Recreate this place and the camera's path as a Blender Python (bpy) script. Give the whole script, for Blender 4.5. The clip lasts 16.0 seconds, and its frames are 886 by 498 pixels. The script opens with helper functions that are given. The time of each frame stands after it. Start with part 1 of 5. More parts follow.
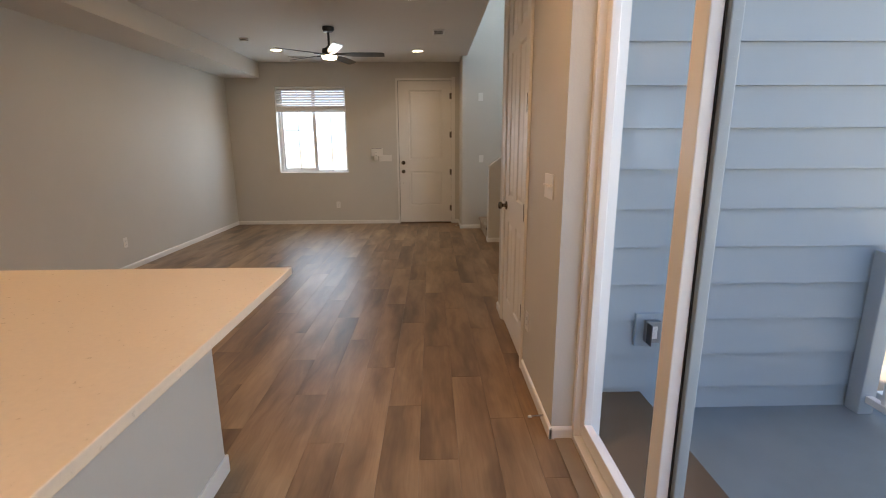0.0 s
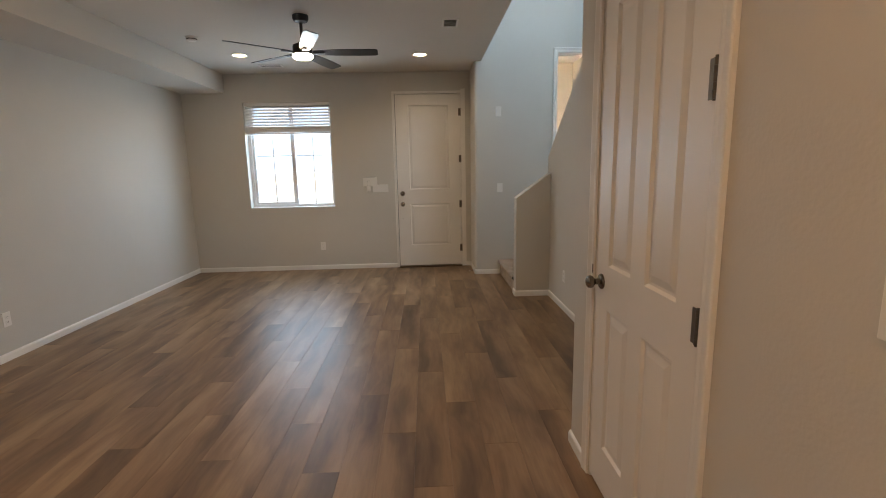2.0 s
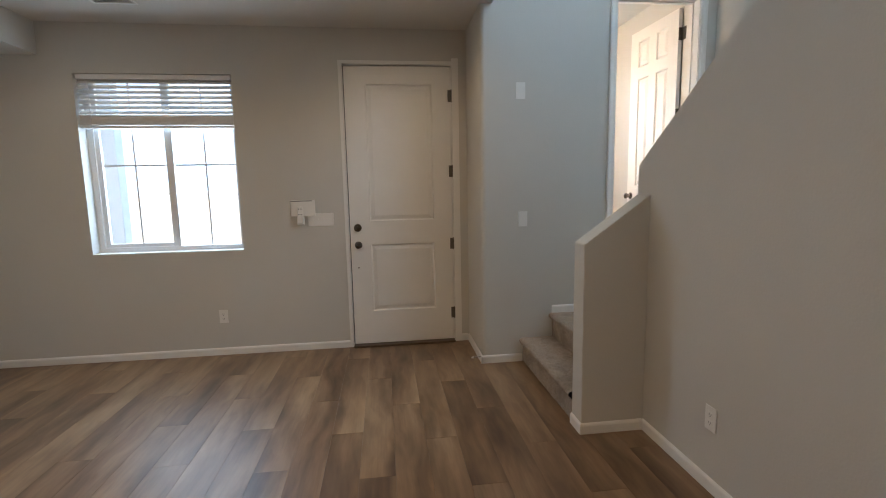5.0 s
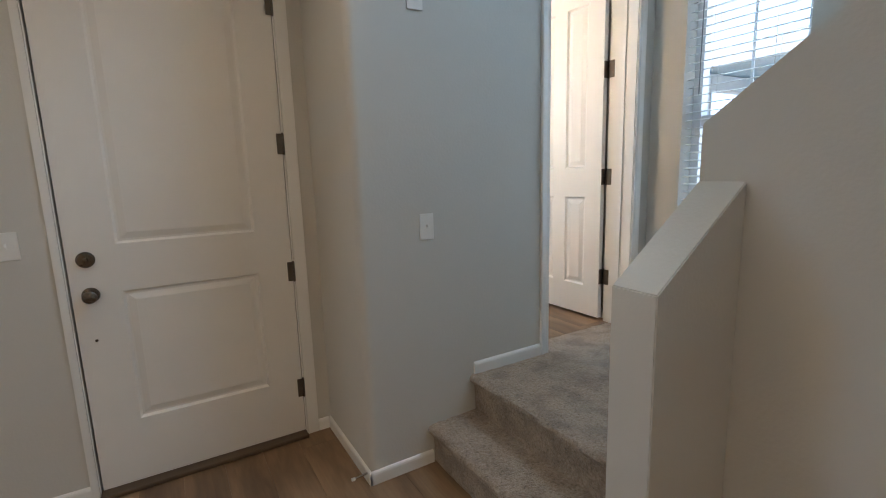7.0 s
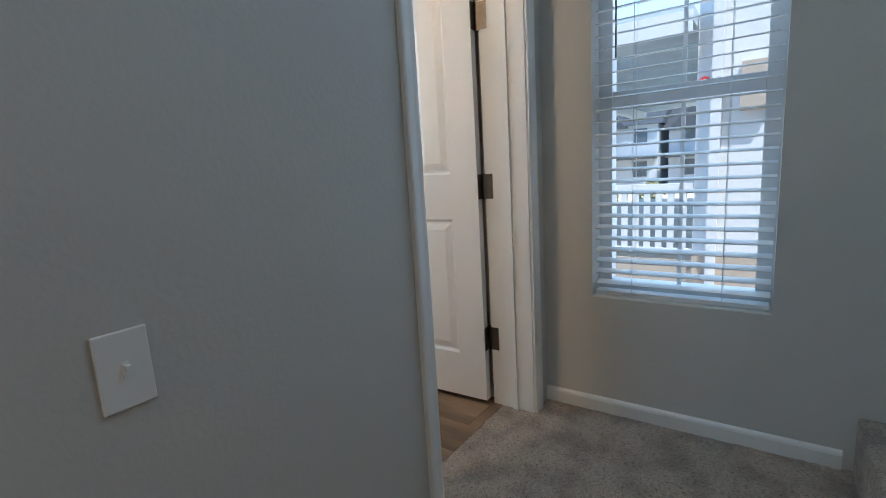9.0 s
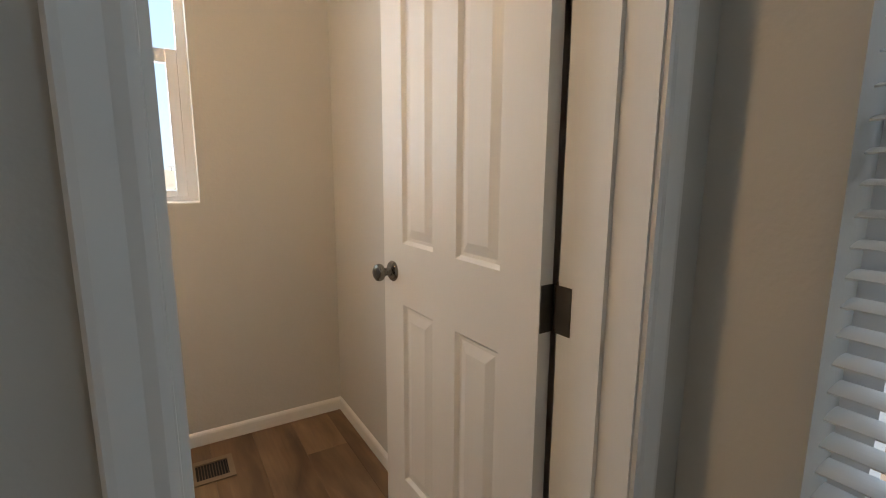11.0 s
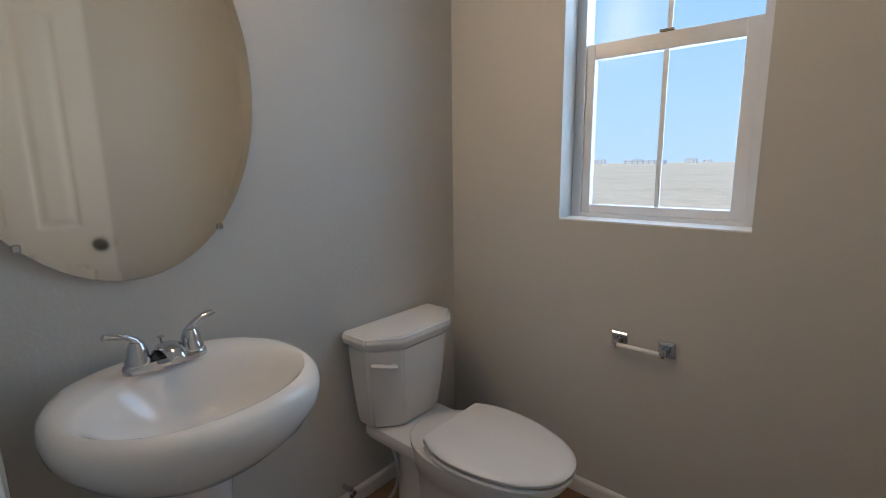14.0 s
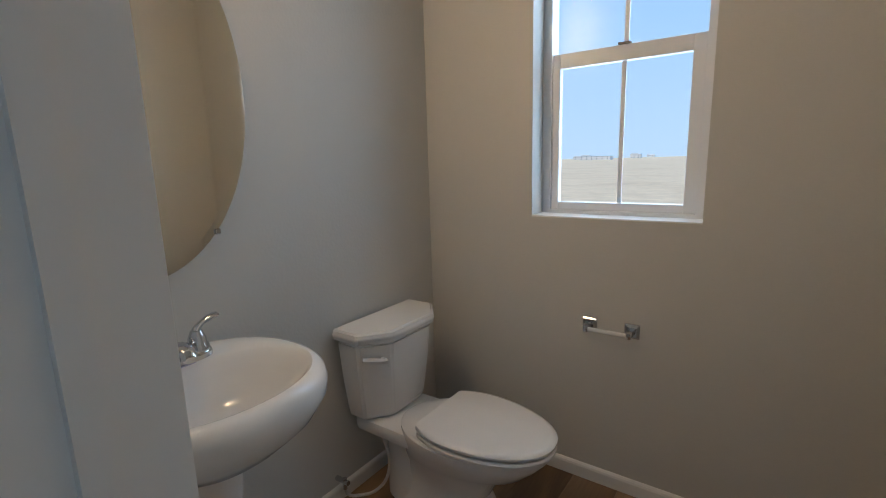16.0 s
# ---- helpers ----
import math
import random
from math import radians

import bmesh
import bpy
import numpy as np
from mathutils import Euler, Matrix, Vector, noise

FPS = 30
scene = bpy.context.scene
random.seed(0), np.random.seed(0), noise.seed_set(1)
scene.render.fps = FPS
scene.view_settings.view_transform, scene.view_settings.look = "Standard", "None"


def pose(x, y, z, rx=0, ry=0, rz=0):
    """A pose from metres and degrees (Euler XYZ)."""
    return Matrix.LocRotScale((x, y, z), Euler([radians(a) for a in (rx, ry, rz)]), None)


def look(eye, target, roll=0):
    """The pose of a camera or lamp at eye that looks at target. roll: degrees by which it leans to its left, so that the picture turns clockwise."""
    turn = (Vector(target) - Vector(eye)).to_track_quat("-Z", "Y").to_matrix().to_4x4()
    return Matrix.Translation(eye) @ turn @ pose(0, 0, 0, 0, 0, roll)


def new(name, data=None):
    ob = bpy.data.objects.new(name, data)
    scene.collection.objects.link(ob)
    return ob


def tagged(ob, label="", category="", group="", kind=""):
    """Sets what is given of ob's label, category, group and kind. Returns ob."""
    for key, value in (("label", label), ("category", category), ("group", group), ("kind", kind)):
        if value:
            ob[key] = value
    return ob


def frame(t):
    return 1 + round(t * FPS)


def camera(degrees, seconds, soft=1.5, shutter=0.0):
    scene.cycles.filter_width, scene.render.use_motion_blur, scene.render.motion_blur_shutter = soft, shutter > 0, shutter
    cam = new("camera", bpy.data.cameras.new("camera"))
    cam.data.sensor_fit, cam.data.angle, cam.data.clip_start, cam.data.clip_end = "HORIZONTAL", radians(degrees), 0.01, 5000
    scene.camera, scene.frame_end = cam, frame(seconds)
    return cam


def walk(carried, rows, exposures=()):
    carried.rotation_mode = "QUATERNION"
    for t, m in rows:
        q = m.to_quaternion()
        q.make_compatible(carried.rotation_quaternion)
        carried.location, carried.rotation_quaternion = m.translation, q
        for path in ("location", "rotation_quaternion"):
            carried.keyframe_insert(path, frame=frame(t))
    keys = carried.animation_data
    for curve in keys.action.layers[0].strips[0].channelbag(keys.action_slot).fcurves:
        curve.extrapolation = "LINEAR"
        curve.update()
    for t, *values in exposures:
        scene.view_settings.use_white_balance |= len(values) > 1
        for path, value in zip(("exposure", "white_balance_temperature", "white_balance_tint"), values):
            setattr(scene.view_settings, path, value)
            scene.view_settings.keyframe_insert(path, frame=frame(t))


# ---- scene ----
cam = camera(87.1, 16.0, 1.0)
PATH = [
    (0, (0.209, -0.413, 1.396), (0.255, 1.538, 0.958), -0.3),
    (0.5, (0.153, -0.041, 1.413), (0.194, 1.914, 0.989), -0.8),
    (1, (0.137, 0.372, 1.418), (0.172, 2.332, 1.019), -1.0),
    (1.5, (0.086, 0.794, 1.414), (0.137, 2.759, 1.049), -1.3),
    (2, (0.049, 1.208, 1.423), (0.116, 3.178, 1.084), -1.2),
    (2.5, (0.049, 1.637, 1.438), (0.137, 3.609, 1.114), -1.0),
    (3, (0.032, 2.061, 1.422), (0.137, 4.036, 1.121), -0.9),
    (3.5, (0.018, 2.486, 1.416), (0.133, 4.462, 1.134), -0.7),
    (4, (-0.029, 2.911, 1.41), (0.129, 4.887, 1.146), -0.8),
    (4.2, (-0.045, 3.096, 1.414), (0.131, 5.071, 1.155), -0.9),
    (6.3, (-0.054, 4.991, 1.418), (0.559, 6.87, 1.112), -1.3),
    (6.5, (-0.043, 5.163, 1.41), (0.678, 7.001, 1.093), -1.3),
    (7, (0.021, 5.559, 1.411), (1.028, 7.254, 1.078), -1.7),
    (7.5, (0.162, 5.88, 1.402), (1.467, 7.357, 1.061), -2.4),
    (8, (0.341, 6.164, 1.414), (1.885, 7.387, 1.069), -3.5),
    (8.2, (0.416, 6.278, 1.408), (2.034, 7.403, 1.067), -3.6),
    (10.3, (1.475, 6.901, 1.51), (3.011, 8.14, 1.185), -0.5),
    (10.5, (1.582, 6.908, 1.533), (2.986, 8.29, 1.188), -0.7),
    (11, (1.778, 6.932, 1.618), (2.803, 8.616, 1.281), 0.3),
    (11.5, (1.881, 7.004, 1.648), (2.461, 8.882, 1.281), 0.7),
    (12, (1.999, 7.112, 1.655), (2.076, 9.075, 1.282), 1.3),
    (12.5, (2.113, 7.204, 1.677), (1.721, 9.132, 1.317), 1.9),
    (13, (2.182, 7.314, 1.687), (1.399, 9.119, 1.326), 1.1),
    (13.5, (2.155, 7.415, 1.671), (1.075, 9.061, 1.318), 0.3),
    (14, (2.125, 7.534, 1.683), (0.836, 9.021, 1.324), -0.8),
    (14.5, (2.134, 7.583, 1.686), (0.711, 8.941, 1.325), -1.3),
    (15, (2.124, 7.575, 1.688), (0.677, 8.907, 1.322), -1.5),
    (15.5, (2.126, 7.53, 1.693), (0.758, 8.942, 1.327), -1.6),
    (16, (2.113, 7.395, 1.702), (0.97, 8.994, 1.331), -1.6),
]
EXPOSE = [
    (0.0, 0.99, 7500, 14), (2.0, 1.00, 7100, 11), (3.0, 0.99, 6450, 8), (4.0, 0.97, 6600, 10), (6.5, 0.89, 6450, 8), (7.0, 0.96, 6150, 7), (8.0, 0.70, 5800, 6),
    (10.5, -0.18, 6550, 8), (11.0, -0.14, 7300, 12), (11.5, -0.34, 6700, 10), (12.0, -0.54, 6350, 9), (12.5, -0.84, 6000, 8), (13.0, -0.86, 6000, 8), (14.5, -0.76, 5800, 9), (16.0, -0.84, 6100, 8),
]
walk(cam, [(t, look(eye, target, roll)) for t, eye, target, roll in PATH], EXPOSE)

# ---------------------------------------------------------------- world and lights
world = bpy.data.worlds.new("world")
scene.world = world
world.use_nodes = True
_nt = world.node_tree
_sky = _nt.nodes.new("ShaderNodeTexSky")
_sky.sky_type = "NISHITA"
_sky.sun_disc = False
_sky.sun_elevation = radians(56)
_sky.sun_rotation = radians(215.4)
_sky.dust_density = 0.0
_sky.altitude = 1600
_sky.ozone_density = 6.0
_nt.links.new(_sky.outputs[0], _nt.nodes["Background"].inputs[0])
_nt.nodes["Background"].inputs[1].default_value = 0.15

_sun = bpy.data.lights.new("sun", "SUN")
_sun.energy, _sun.angle, _sun.color = 4.6, radians(0.53), (1.0, 0.94, 0.85)
sun = new("sun", _sun)
sun.matrix_world = look((0, 0, 0), (0.32, 0.45, -0.83))

WARM = (1.0, 0.72, 0.46)
DAY = (0.58, 0.78, 1.0)


def area_lamp(name, eye, target, sx, sy, watts, color, shape="RECTANGLE", spread=180):
    lamp = bpy.data.lights.new(name, "AREA")
    lamp.shape, lamp.size, lamp.energy, lamp.color = shape, sx, watts, color
    if shape in ("RECTANGLE", "ELLIPSE"):
        lamp.size_y = sy
    lamp.spread = radians(spread)
    ob = new(name, lamp)
    ob.matrix_world = look(eye, target)
    return ob


# daylight in the openings
area_lamp("daylight_living_window", (-1.86, 8.19, 1.50), (-1.86, 5.0, 1.1), 1.14, 1.1, 14, DAY)
area_lamp("daylight_landing_window", (2.80, 6.905, 1.62), (0.0, 6.905, 1.5), 0.56, 1.5, 2.4, DAY)
area_lamp("daylight_powder_window", (1.62, 9.42, 2.0), (1.62, 7.0, 1.5), 0.55, 1.1, 15, DAY)
# upper stair window is unseen, added as the source of the stairwell's blue daylight
area_lamp("daylight_unseen_upper_window", (2.66, 5.6, 4.2), (0.8, 5.6, 3.4), 1.2, 1.2, 31, DAY)
area_lamp("daylight_sliding_door", (1.15, 0.6, 1.25), (-3.0, 0.9, 0.6), 1.7, 2.2, 4, DAY)

# ---------------------------------------------------------------- materials


def node_mat(name):
    m = bpy.data.materials.new(name)
    m.use_nodes = True
    nt = m.node_tree
    return m, nt, nt.nodes["Principled BSDF"]


def noise_node(nt, coord, scale, detail=3.0, rough=0.5):
    n = nt.nodes.new("ShaderNodeTexNoise")
    n.inputs["Scale"].default_value = scale
    n.inputs["Detail"].default_value = detail
    n.inputs["Roughness"].default_value = rough
    nt.links.new(coord, n.inputs["Vector"])
    return n


def ramp_node(nt, fac, stops):
    r = nt.nodes.new("ShaderNodeValToRGB")
    els = r.color_ramp.elements
    while len(els) < len(stops):
        els.new(0.5)
    for e, (pos, col) in zip(els, stops):
        e.position, e.color = pos, (*col, 1)
    nt.links.new(fac, r.inputs[0])
    return r


def bump_node(nt, height, strength, distance, bsdf):
    b = nt.nodes.new("ShaderNodeBump")
    b.inputs["Strength"].default_value = strength
    b.inputs["Distance"].default_value = distance
    nt.links.new(height, b.inputs["Height"])
    nt.links.new(b.outputs[0], bsdf.inputs["Normal"])
    return b


def paint(name, col, rough=0.6, grain=160.0, bump=0.15, depth=0.002, vary=0.06, big=1.3, metal=0.0):
    """Paint or a plain solid: broad stains, fine grain in the relief."""
    m, nt, p = node_mat(name)
    co = nt.nodes.new("ShaderNodeTexCoord").outputs["Object"]
    n = noise_node(nt, co, big, 4.0, 0.6)
    lo = tuple(c * (1 - vary) for c in col)
    hi = tuple(min(1, c * (1 + vary)) for c in col)
    r = ramp_node(nt, n.outputs[0], [(0.3, lo), (0.7, hi)])
    nt.links.new(r.outputs[0], p.inputs["Base Color"])
    g = noise_node(nt, co, grain, 2.0, 0.5)
    if bump:
        bump_node(nt, g.outputs[0], bump, depth, p)
    rr = nt.nodes.new("ShaderNodeMapRange")
    rr.inputs[3].default_value, rr.inputs[4].default_value = max(0.02, rough - 0.07), min(1, rough + 0.07)
    nt.links.new(n.outputs[0], rr.inputs[0])
    nt.links.new(rr.outputs[0], p.inputs["Roughness"])
    p.inputs["Metallic"].default_value = metal
    return m


def wood_mat(name, dark, mid, light, rough):
    """Vinyl plank: long grain, cathedral figure, knots; each plank has its own tone."""
    m, nt, p = node_mat(name)
    tc = nt.nodes.new("ShaderNodeTexCoord")
    info = nt.nodes.new("ShaderNodeObjectInfo")
    off = nt.nodes.new("ShaderNodeVectorMath")
    off.operation = "MULTIPLY_ADD"
    nt.links.new(info.outputs["Random"], off.inputs[0])
    off.inputs[1].default_value = (37.0, 91.0, 13.0)
    nt.links.new(tc.outputs["Object"], off.inputs[2])
    mp = nt.nodes.new("ShaderNodeMapping")
    mp.inputs["Scale"].default_value = (7.0, 0.75, 1.0)
    nt.links.new(off.outputs[0], mp.inputs[0])
    warp = noise_node(nt, off.outputs[0], 1.6, 3.0, 0.5)
    add = nt.nodes.new("ShaderNodeVectorMath")
    add.operation = "MULTIPLY_ADD"
    nt.links.new(warp.outputs["Color"], add.inputs[0])
    add.inputs[1].default_value = (1.7, 0.4, 0)
    nt.links.new(mp.outputs[0], add.inputs[2])
    figure = noise_node(nt, add.outputs[0], 0.75, 4.5, 0.55)
    mp2 = nt.nodes.new("ShaderNodeMapping")
    mp2.inputs["Scale"].default_value = (95.0, 3.2, 1.0)
    nt.links.new(off.outputs[0], mp2.inputs[0])
    grain = noise_node(nt, mp2.outputs[0], 1.0, 3.0, 0.6)
    mp3 = nt.nodes.new("ShaderNodeMapping")
    mp3.inputs["Scale"].default_value = (5.0, 1.2, 1.0)
    nt.links.new(off.outputs[0], mp3.inputs[0])
    blotch = noise_node(nt, mp3.outputs[0], 1.3, 3.0, 0.55)
    r = ramp_node(nt, figure.outputs[0], [(0.30, dark), (0.47, mid), (0.68, light)])
    mul = nt.nodes.new("ShaderNodeMixRGB")
    mul.blend_type = "MULTIPLY"
    mul.inputs[0].default_value = 0.32
    nt.links.new(r.outputs[0], mul.inputs[1])
    g = ramp_node(nt, grain.outputs[0], [(0.30, (0.62, 0.60, 0.58)), (0.60, (1, 1, 1))])
    nt.links.new(g.outputs[0], mul.inputs[2])
    mul2 = nt.nodes.new("ShaderNodeMixRGB")
    mul2.blend_type = "MULTIPLY"
    mul2.inputs[0].default_value = 0.8
    nt.links.new(mul.outputs[0], mul2.inputs[1])
    b2 = ramp_node(nt, blotch.outputs[0], [(0.34, (0.58, 0.55, 0.54)), (0.56, (1.06, 1.05, 1.04))])
    nt.links.new(b2.outputs[0], mul2.inputs[2])
    hsv = nt.nodes.new("ShaderNodeHueSaturation")
    val = nt.nodes.new("ShaderNodeMapRange")
    val.inputs[3].default_value, val.inputs[4].default_value = 0.95, 1.04
    nt.links.new(info.outputs["Random"], val.inputs[0])
    nt.links.new(val.outputs[0], hsv.inputs["Value"])
    nt.links.new(mul2.outputs[0], hsv.inputs["Color"])
    nt.links.new(hsv.outputs[0], p.inputs["Base Color"])
    rr = nt.nodes.new("ShaderNodeMapRange")
    rr.inputs[3].default_value, rr.inputs[4].default_value = rough - 0.05, rough + 0.10
    nt.links.new(grain.outputs[0], rr.inputs[0])
    nt.links.new(rr.outputs[0], p.inputs["Roughness"])
    bump_node(nt, grain.outputs[0], 0.12, 0.001, p)
    return m


def carpet_mat(name):
    m, nt, p = node_mat(name)
    co = nt.nodes.new("ShaderNodeTexCoord").outputs["Object"]
    tuft = nt.nodes.new("ShaderNodeTexVoronoi")
    tuft.inputs["Scale"].default_value = 190.0
    nt.links.new(co, tuft.inputs["Vector"])
    fleck = noise_node(nt, co, 95.0, 3.0, 0.7)
    patch = noise_node(nt, co, 7.5, 4.0, 0.6)
    r = ramp_node(nt, fleck.outputs[0], [(0.28, (0.15, 0.112, 0.078)), (0.45, (0.38, 0.300, 0.225)), (0.74, (0.54, 0.44, 0.345))])
    mul = nt.nodes.new("ShaderNodeMixRGB")
    mul.blend_type = "MULTIPLY"
    mul.inputs[0].default_value = 0.8
    nt.links.new(r.outputs[0], mul.inputs[1])
    q = ramp_node(nt, patch.outputs[0], [(0.38, (0.62, 0.61, 0.60)), (0.57, (1.05, 1.05, 1.05))])
    nt.links.new(q.outputs[0], mul.inputs[2])
    nt.links.new(mul.outputs[0], p.inputs["Base Color"])
    p.inputs["Roughness"].default_value = 0.95
    p.inputs["Sheen Weight"].default_value = 0.25
    addh = nt.nodes.new("ShaderNodeMath")
    addh.operation = "ADD"
    nt.links.new(tuft.outputs["Distance"], addh.inputs[0])
    nt.links.new(fleck.outputs[0], addh.inputs[1])
    bump_node(nt, addh.outputs[0], 0.9, 0.006, p)
    return m


def glass_mat(name, tint=(1, 1, 1), gloss=0.5):
    m, nt, p = node_mat(name)
    nt.nodes.remove(p)
    tr = nt.nodes.new("ShaderNodeBsdfTransparent")
    tr.inputs[0].default_value = (*tint, 1)
    gl = nt.nodes.new("ShaderNodeBsdfGlossy")
    gl.inputs["Roughness"].default_value = 0.22
    lw = nt.nodes.new("ShaderNodeLayerWeight")
    pw = nt.nodes.new("ShaderNodeMath")
    pw.operation = "POWER"
    nt.links.new(lw.outputs["Facing"], pw.inputs[0])
    pw.inputs[1].default_value = 5.0
    fr = nt.nodes.new("ShaderNodeMapRange")
    fr.inputs[3].default_value, fr.inputs[4].default_value = 0.010, 0.25
    nt.links.new(pw.outputs[0], fr.inputs[0])
    mx = nt.nodes.new("ShaderNodeMixShader")
    nt.links.new(fr.outputs[0], mx.inputs[0])
    nt.links.new(tr.outputs[0], mx.inputs[1])
    nt.links.new(gl.outputs[0], mx.inputs[2])
    nt.links.new(mx.outputs[0], nt.nodes["Material Output"].inputs[0])
    return m


def glow_mat(name, col, strength):
    m, nt, p = node_mat(name)
    p.inputs["Base Color"].default_value = (0.8, 0.8, 0.8, 1)
    p.inputs["Emission Color"].default_value = (*col, 1)
    p.inputs["Emission Strength"].default_value = strength
    return m


def sky_mat(name):
    """Hazy sky: near white at the horizon, clearer blue above."""
    m, nt, p = node_mat(name)
    nt.nodes.remove(p)
    sep = nt.nodes.new("ShaderNodeSeparateXYZ")
    nt.links.new(nt.nodes.new("ShaderNodeNewGeometry").outputs["Position"], sep.inputs[0])
    mr = nt.nodes.new("ShaderNodeMapRange")
    mr.inputs[1].default_value, mr.inputs[2].default_value = 0.0, 1400.0
    nt.links.new(sep.outputs["Z"], mr.inputs[0])
    r = ramp_node(nt, mr.outputs[0], [(0.0, (0.56, 0.75, 0.98)), (0.25, (0.42, 0.66, 0.98)), (1.0, (0.22, 0.52, 0.96))])
    em = nt.nodes.new("ShaderNodeEmission")
    em.inputs[1].default_value = 1.8
    nt.links.new(r.outputs[0], em.inputs[0])
    nt.links.new(em.outputs[0], nt.nodes["Material Output"].inputs[0])
    return m


def field_mat(name, cols, scale, bump=0.3):
    m, nt, p = node_mat(name)
    co = nt.nodes.new("ShaderNodeTexCoord").outputs["Object"]
    a = noise_node(nt, co, scale, 6.0, 0.65)
    b = noise_node(nt, co, scale * 14, 4.0, 0.7)
    r = ramp_node(nt, a.outputs[0], [(0.32, cols[0]), (0.5, cols[1]), (0.68, cols[2])])
    mul = nt.nodes.new("ShaderNodeMixRGB")
    mul.blend_type = "MULTIPLY"
    mul.inputs[0].default_value = 0.4
    nt.links.new(r.outputs[0], mul.inputs[1])
    q = ramp_node(nt, b.outputs[0], [(0.3, (0.55, 0.55, 0.55)), (0.65, (1, 1, 1))])
    nt.links.new(q.outputs[0], mul.inputs[2])
    nt.links.new(mul.outputs[0], p.inputs["Base Color"])
    p.inputs["Roughness"].default_value = 0.95
    bump_node(nt, b.outputs[0], bump, 0.03, p)
    return m


M_WALL = paint("wall_paint", (0.60, 0.58, 0.535), 0.62, 85.0, 0.24, 0.003, 0.03, 0.9)
M_CEIL = paint("ceiling_paint", (0.66, 0.635, 0.59), 0.8, 70.0, 0.35, 0.004, 0.03, 0.8)
M_TRIM = paint("trim_paint", (0.80, 0.785, 0.75), 0.36, 220.0, 0.04, 0.001, 0.03, 2.0)
M_DOOR = paint("door_paint", (0.79, 0.765, 0.72), 0.40, 260.0, 0.06, 0.001, 0.03, 1.8)
M_VINYL = paint("window_vinyl", (0.80, 0.80, 0.80), 0.34, 200.0, 0.02, 0.001, 0.02, 3.0)
# outer slider panel: its shade is put into a grey-blue colour
M_SASH = paint("grey_blue_shaded_vinyl", (0.30, 0.36, 0.40), 0.42, 200.0, 0.03, 0.001, 0.05, 3.0)
M_PLATE = paint("plate_plastic", (0.80, 0.785, 0.75), 0.35, 200.0, 0.0, 0.001, 0.02, 6.0)
M_SLAT = paint("blind_slat", (0.78, 0.78, 0.77), 0.45, 150.0, 0.03, 0.001, 0.03, 4.0)
M_NICKEL = paint("brushed_nickel", (0.21, 0.185, 0.155), 0.26, 300.0, 0.05, 0.0005, 0.08, 20.0, 1.0)
M_BRONZE = paint("dull_hinge_metal", (0.16, 0.138, 0.115), 0.42, 300.0, 0.05, 0.0005, 0.10, 20.0, 1.0)
M_CHROME = paint("chrome", (0.62, 0.63, 0.65), 0.07, 300.0, 0.0, 0.0005, 0.02, 20.0, 1.0)
M_BLACK = paint("black_fan_metal", (0.018, 0.017, 0.016), 0.38, 200.0, 0.03, 0.001, 0.15, 6.0)
M_BLADE = paint("black_fan_blade", (0.020, 0.019, 0.018), 0.30, 60.0, 0.05, 0.001, 0.2, 4.0)
# near-black: paints shade inside vents and slots, also black buttons and jacks
M_DARK = paint("gap_shade_black", (0.02, 0.018, 0.016), 0.8, 100.0, 0.1, 0.001, 0.1, 5.0)
M_PORC = paint("porcelain", (0.82, 0.80, 0.77), 0.10, 120.0, 0.0, 0.001, 0.015, 4.0)
M_SEAT = paint("toilet_seat_plastic", (0.82, 0.80, 0.77), 0.24, 120.0, 0.0, 0.001, 0.015, 4.0)
M_MIRROR = paint("mirror_silver", (0.84, 0.83, 0.75), 0.012, 120.0, 0.0, 0.001, 0.003, 2.0, 1.0)
M_COUNTER = paint("quartz_counter", (0.72, 0.64, 0.52), 0.30, 420.0, 0.02, 0.0005, 0.03, 60.0)
M_SIDING = paint("lap_siding", (0.35, 0.43, 0.49), 0.65, 90.0, 0.12, 0.002, 0.03, 2.0)
M_DECK = paint("deck_grey", (0.19, 0.24, 0.27), 0.55, 150.0, 0.2, 0.002, 0.10, 3.0)
M_CARPET = carpet_mat("carpet_pile")
M_PLANK = wood_mat("vinyl_plank", (0.105, 0.060, 0.033), (0.232, 0.145, 0.082), (0.360, 0.245, 0.146), 0.38)
M_GROUT = paint("plank_joint", (0.12, 0.08, 0.05), 0.8, 60.0, 0.1, 0.001, 0.1, 3.0)
M_GLASS = glass_mat("window_glass")
M_LAMP = glow_mat("can_light_lens", (1.0, 0.80, 0.55), 14.0)
M_FANLAMP = glow_mat("fan_light_lens", (1.0, 0.86, 0.66), 16.0)
M_THRESH = paint("bronze_threshold", (0.14, 0.10, 0.07), 0.45, 200.0, 0.05, 0.001, 0.1, 8.0, 0.6)
M_RUBBER = paint("rubber", (0.03, 0.03, 0.033), 0.6, 200.0, 0.05, 0.001, 0.1, 9.0)
M_HOSE = paint("braided_hose", (0.62, 0.62, 0.62), 0.35, 900.0, 0.4, 0.001, 0.1, 60.0, 0.6)
M_VENT = paint("tan_register", (0.30, 0.23, 0.16), 0.45, 200.0, 0.05, 0.001, 0.06, 9.0, 0.3)
M_FIELD = field_mat("dry_grass_field", [(0.72, 0.57, 0.39), (0.84, 0.69, 0.50), (0.77, 0.64, 0.45)], 0.05)
M_GRAVEL = field_mat("gravel_yard", [(0.26, 0.20, 0.15), (0.40, 0.32, 0.25), (0.55, 0.48, 0.42)], 1.4)
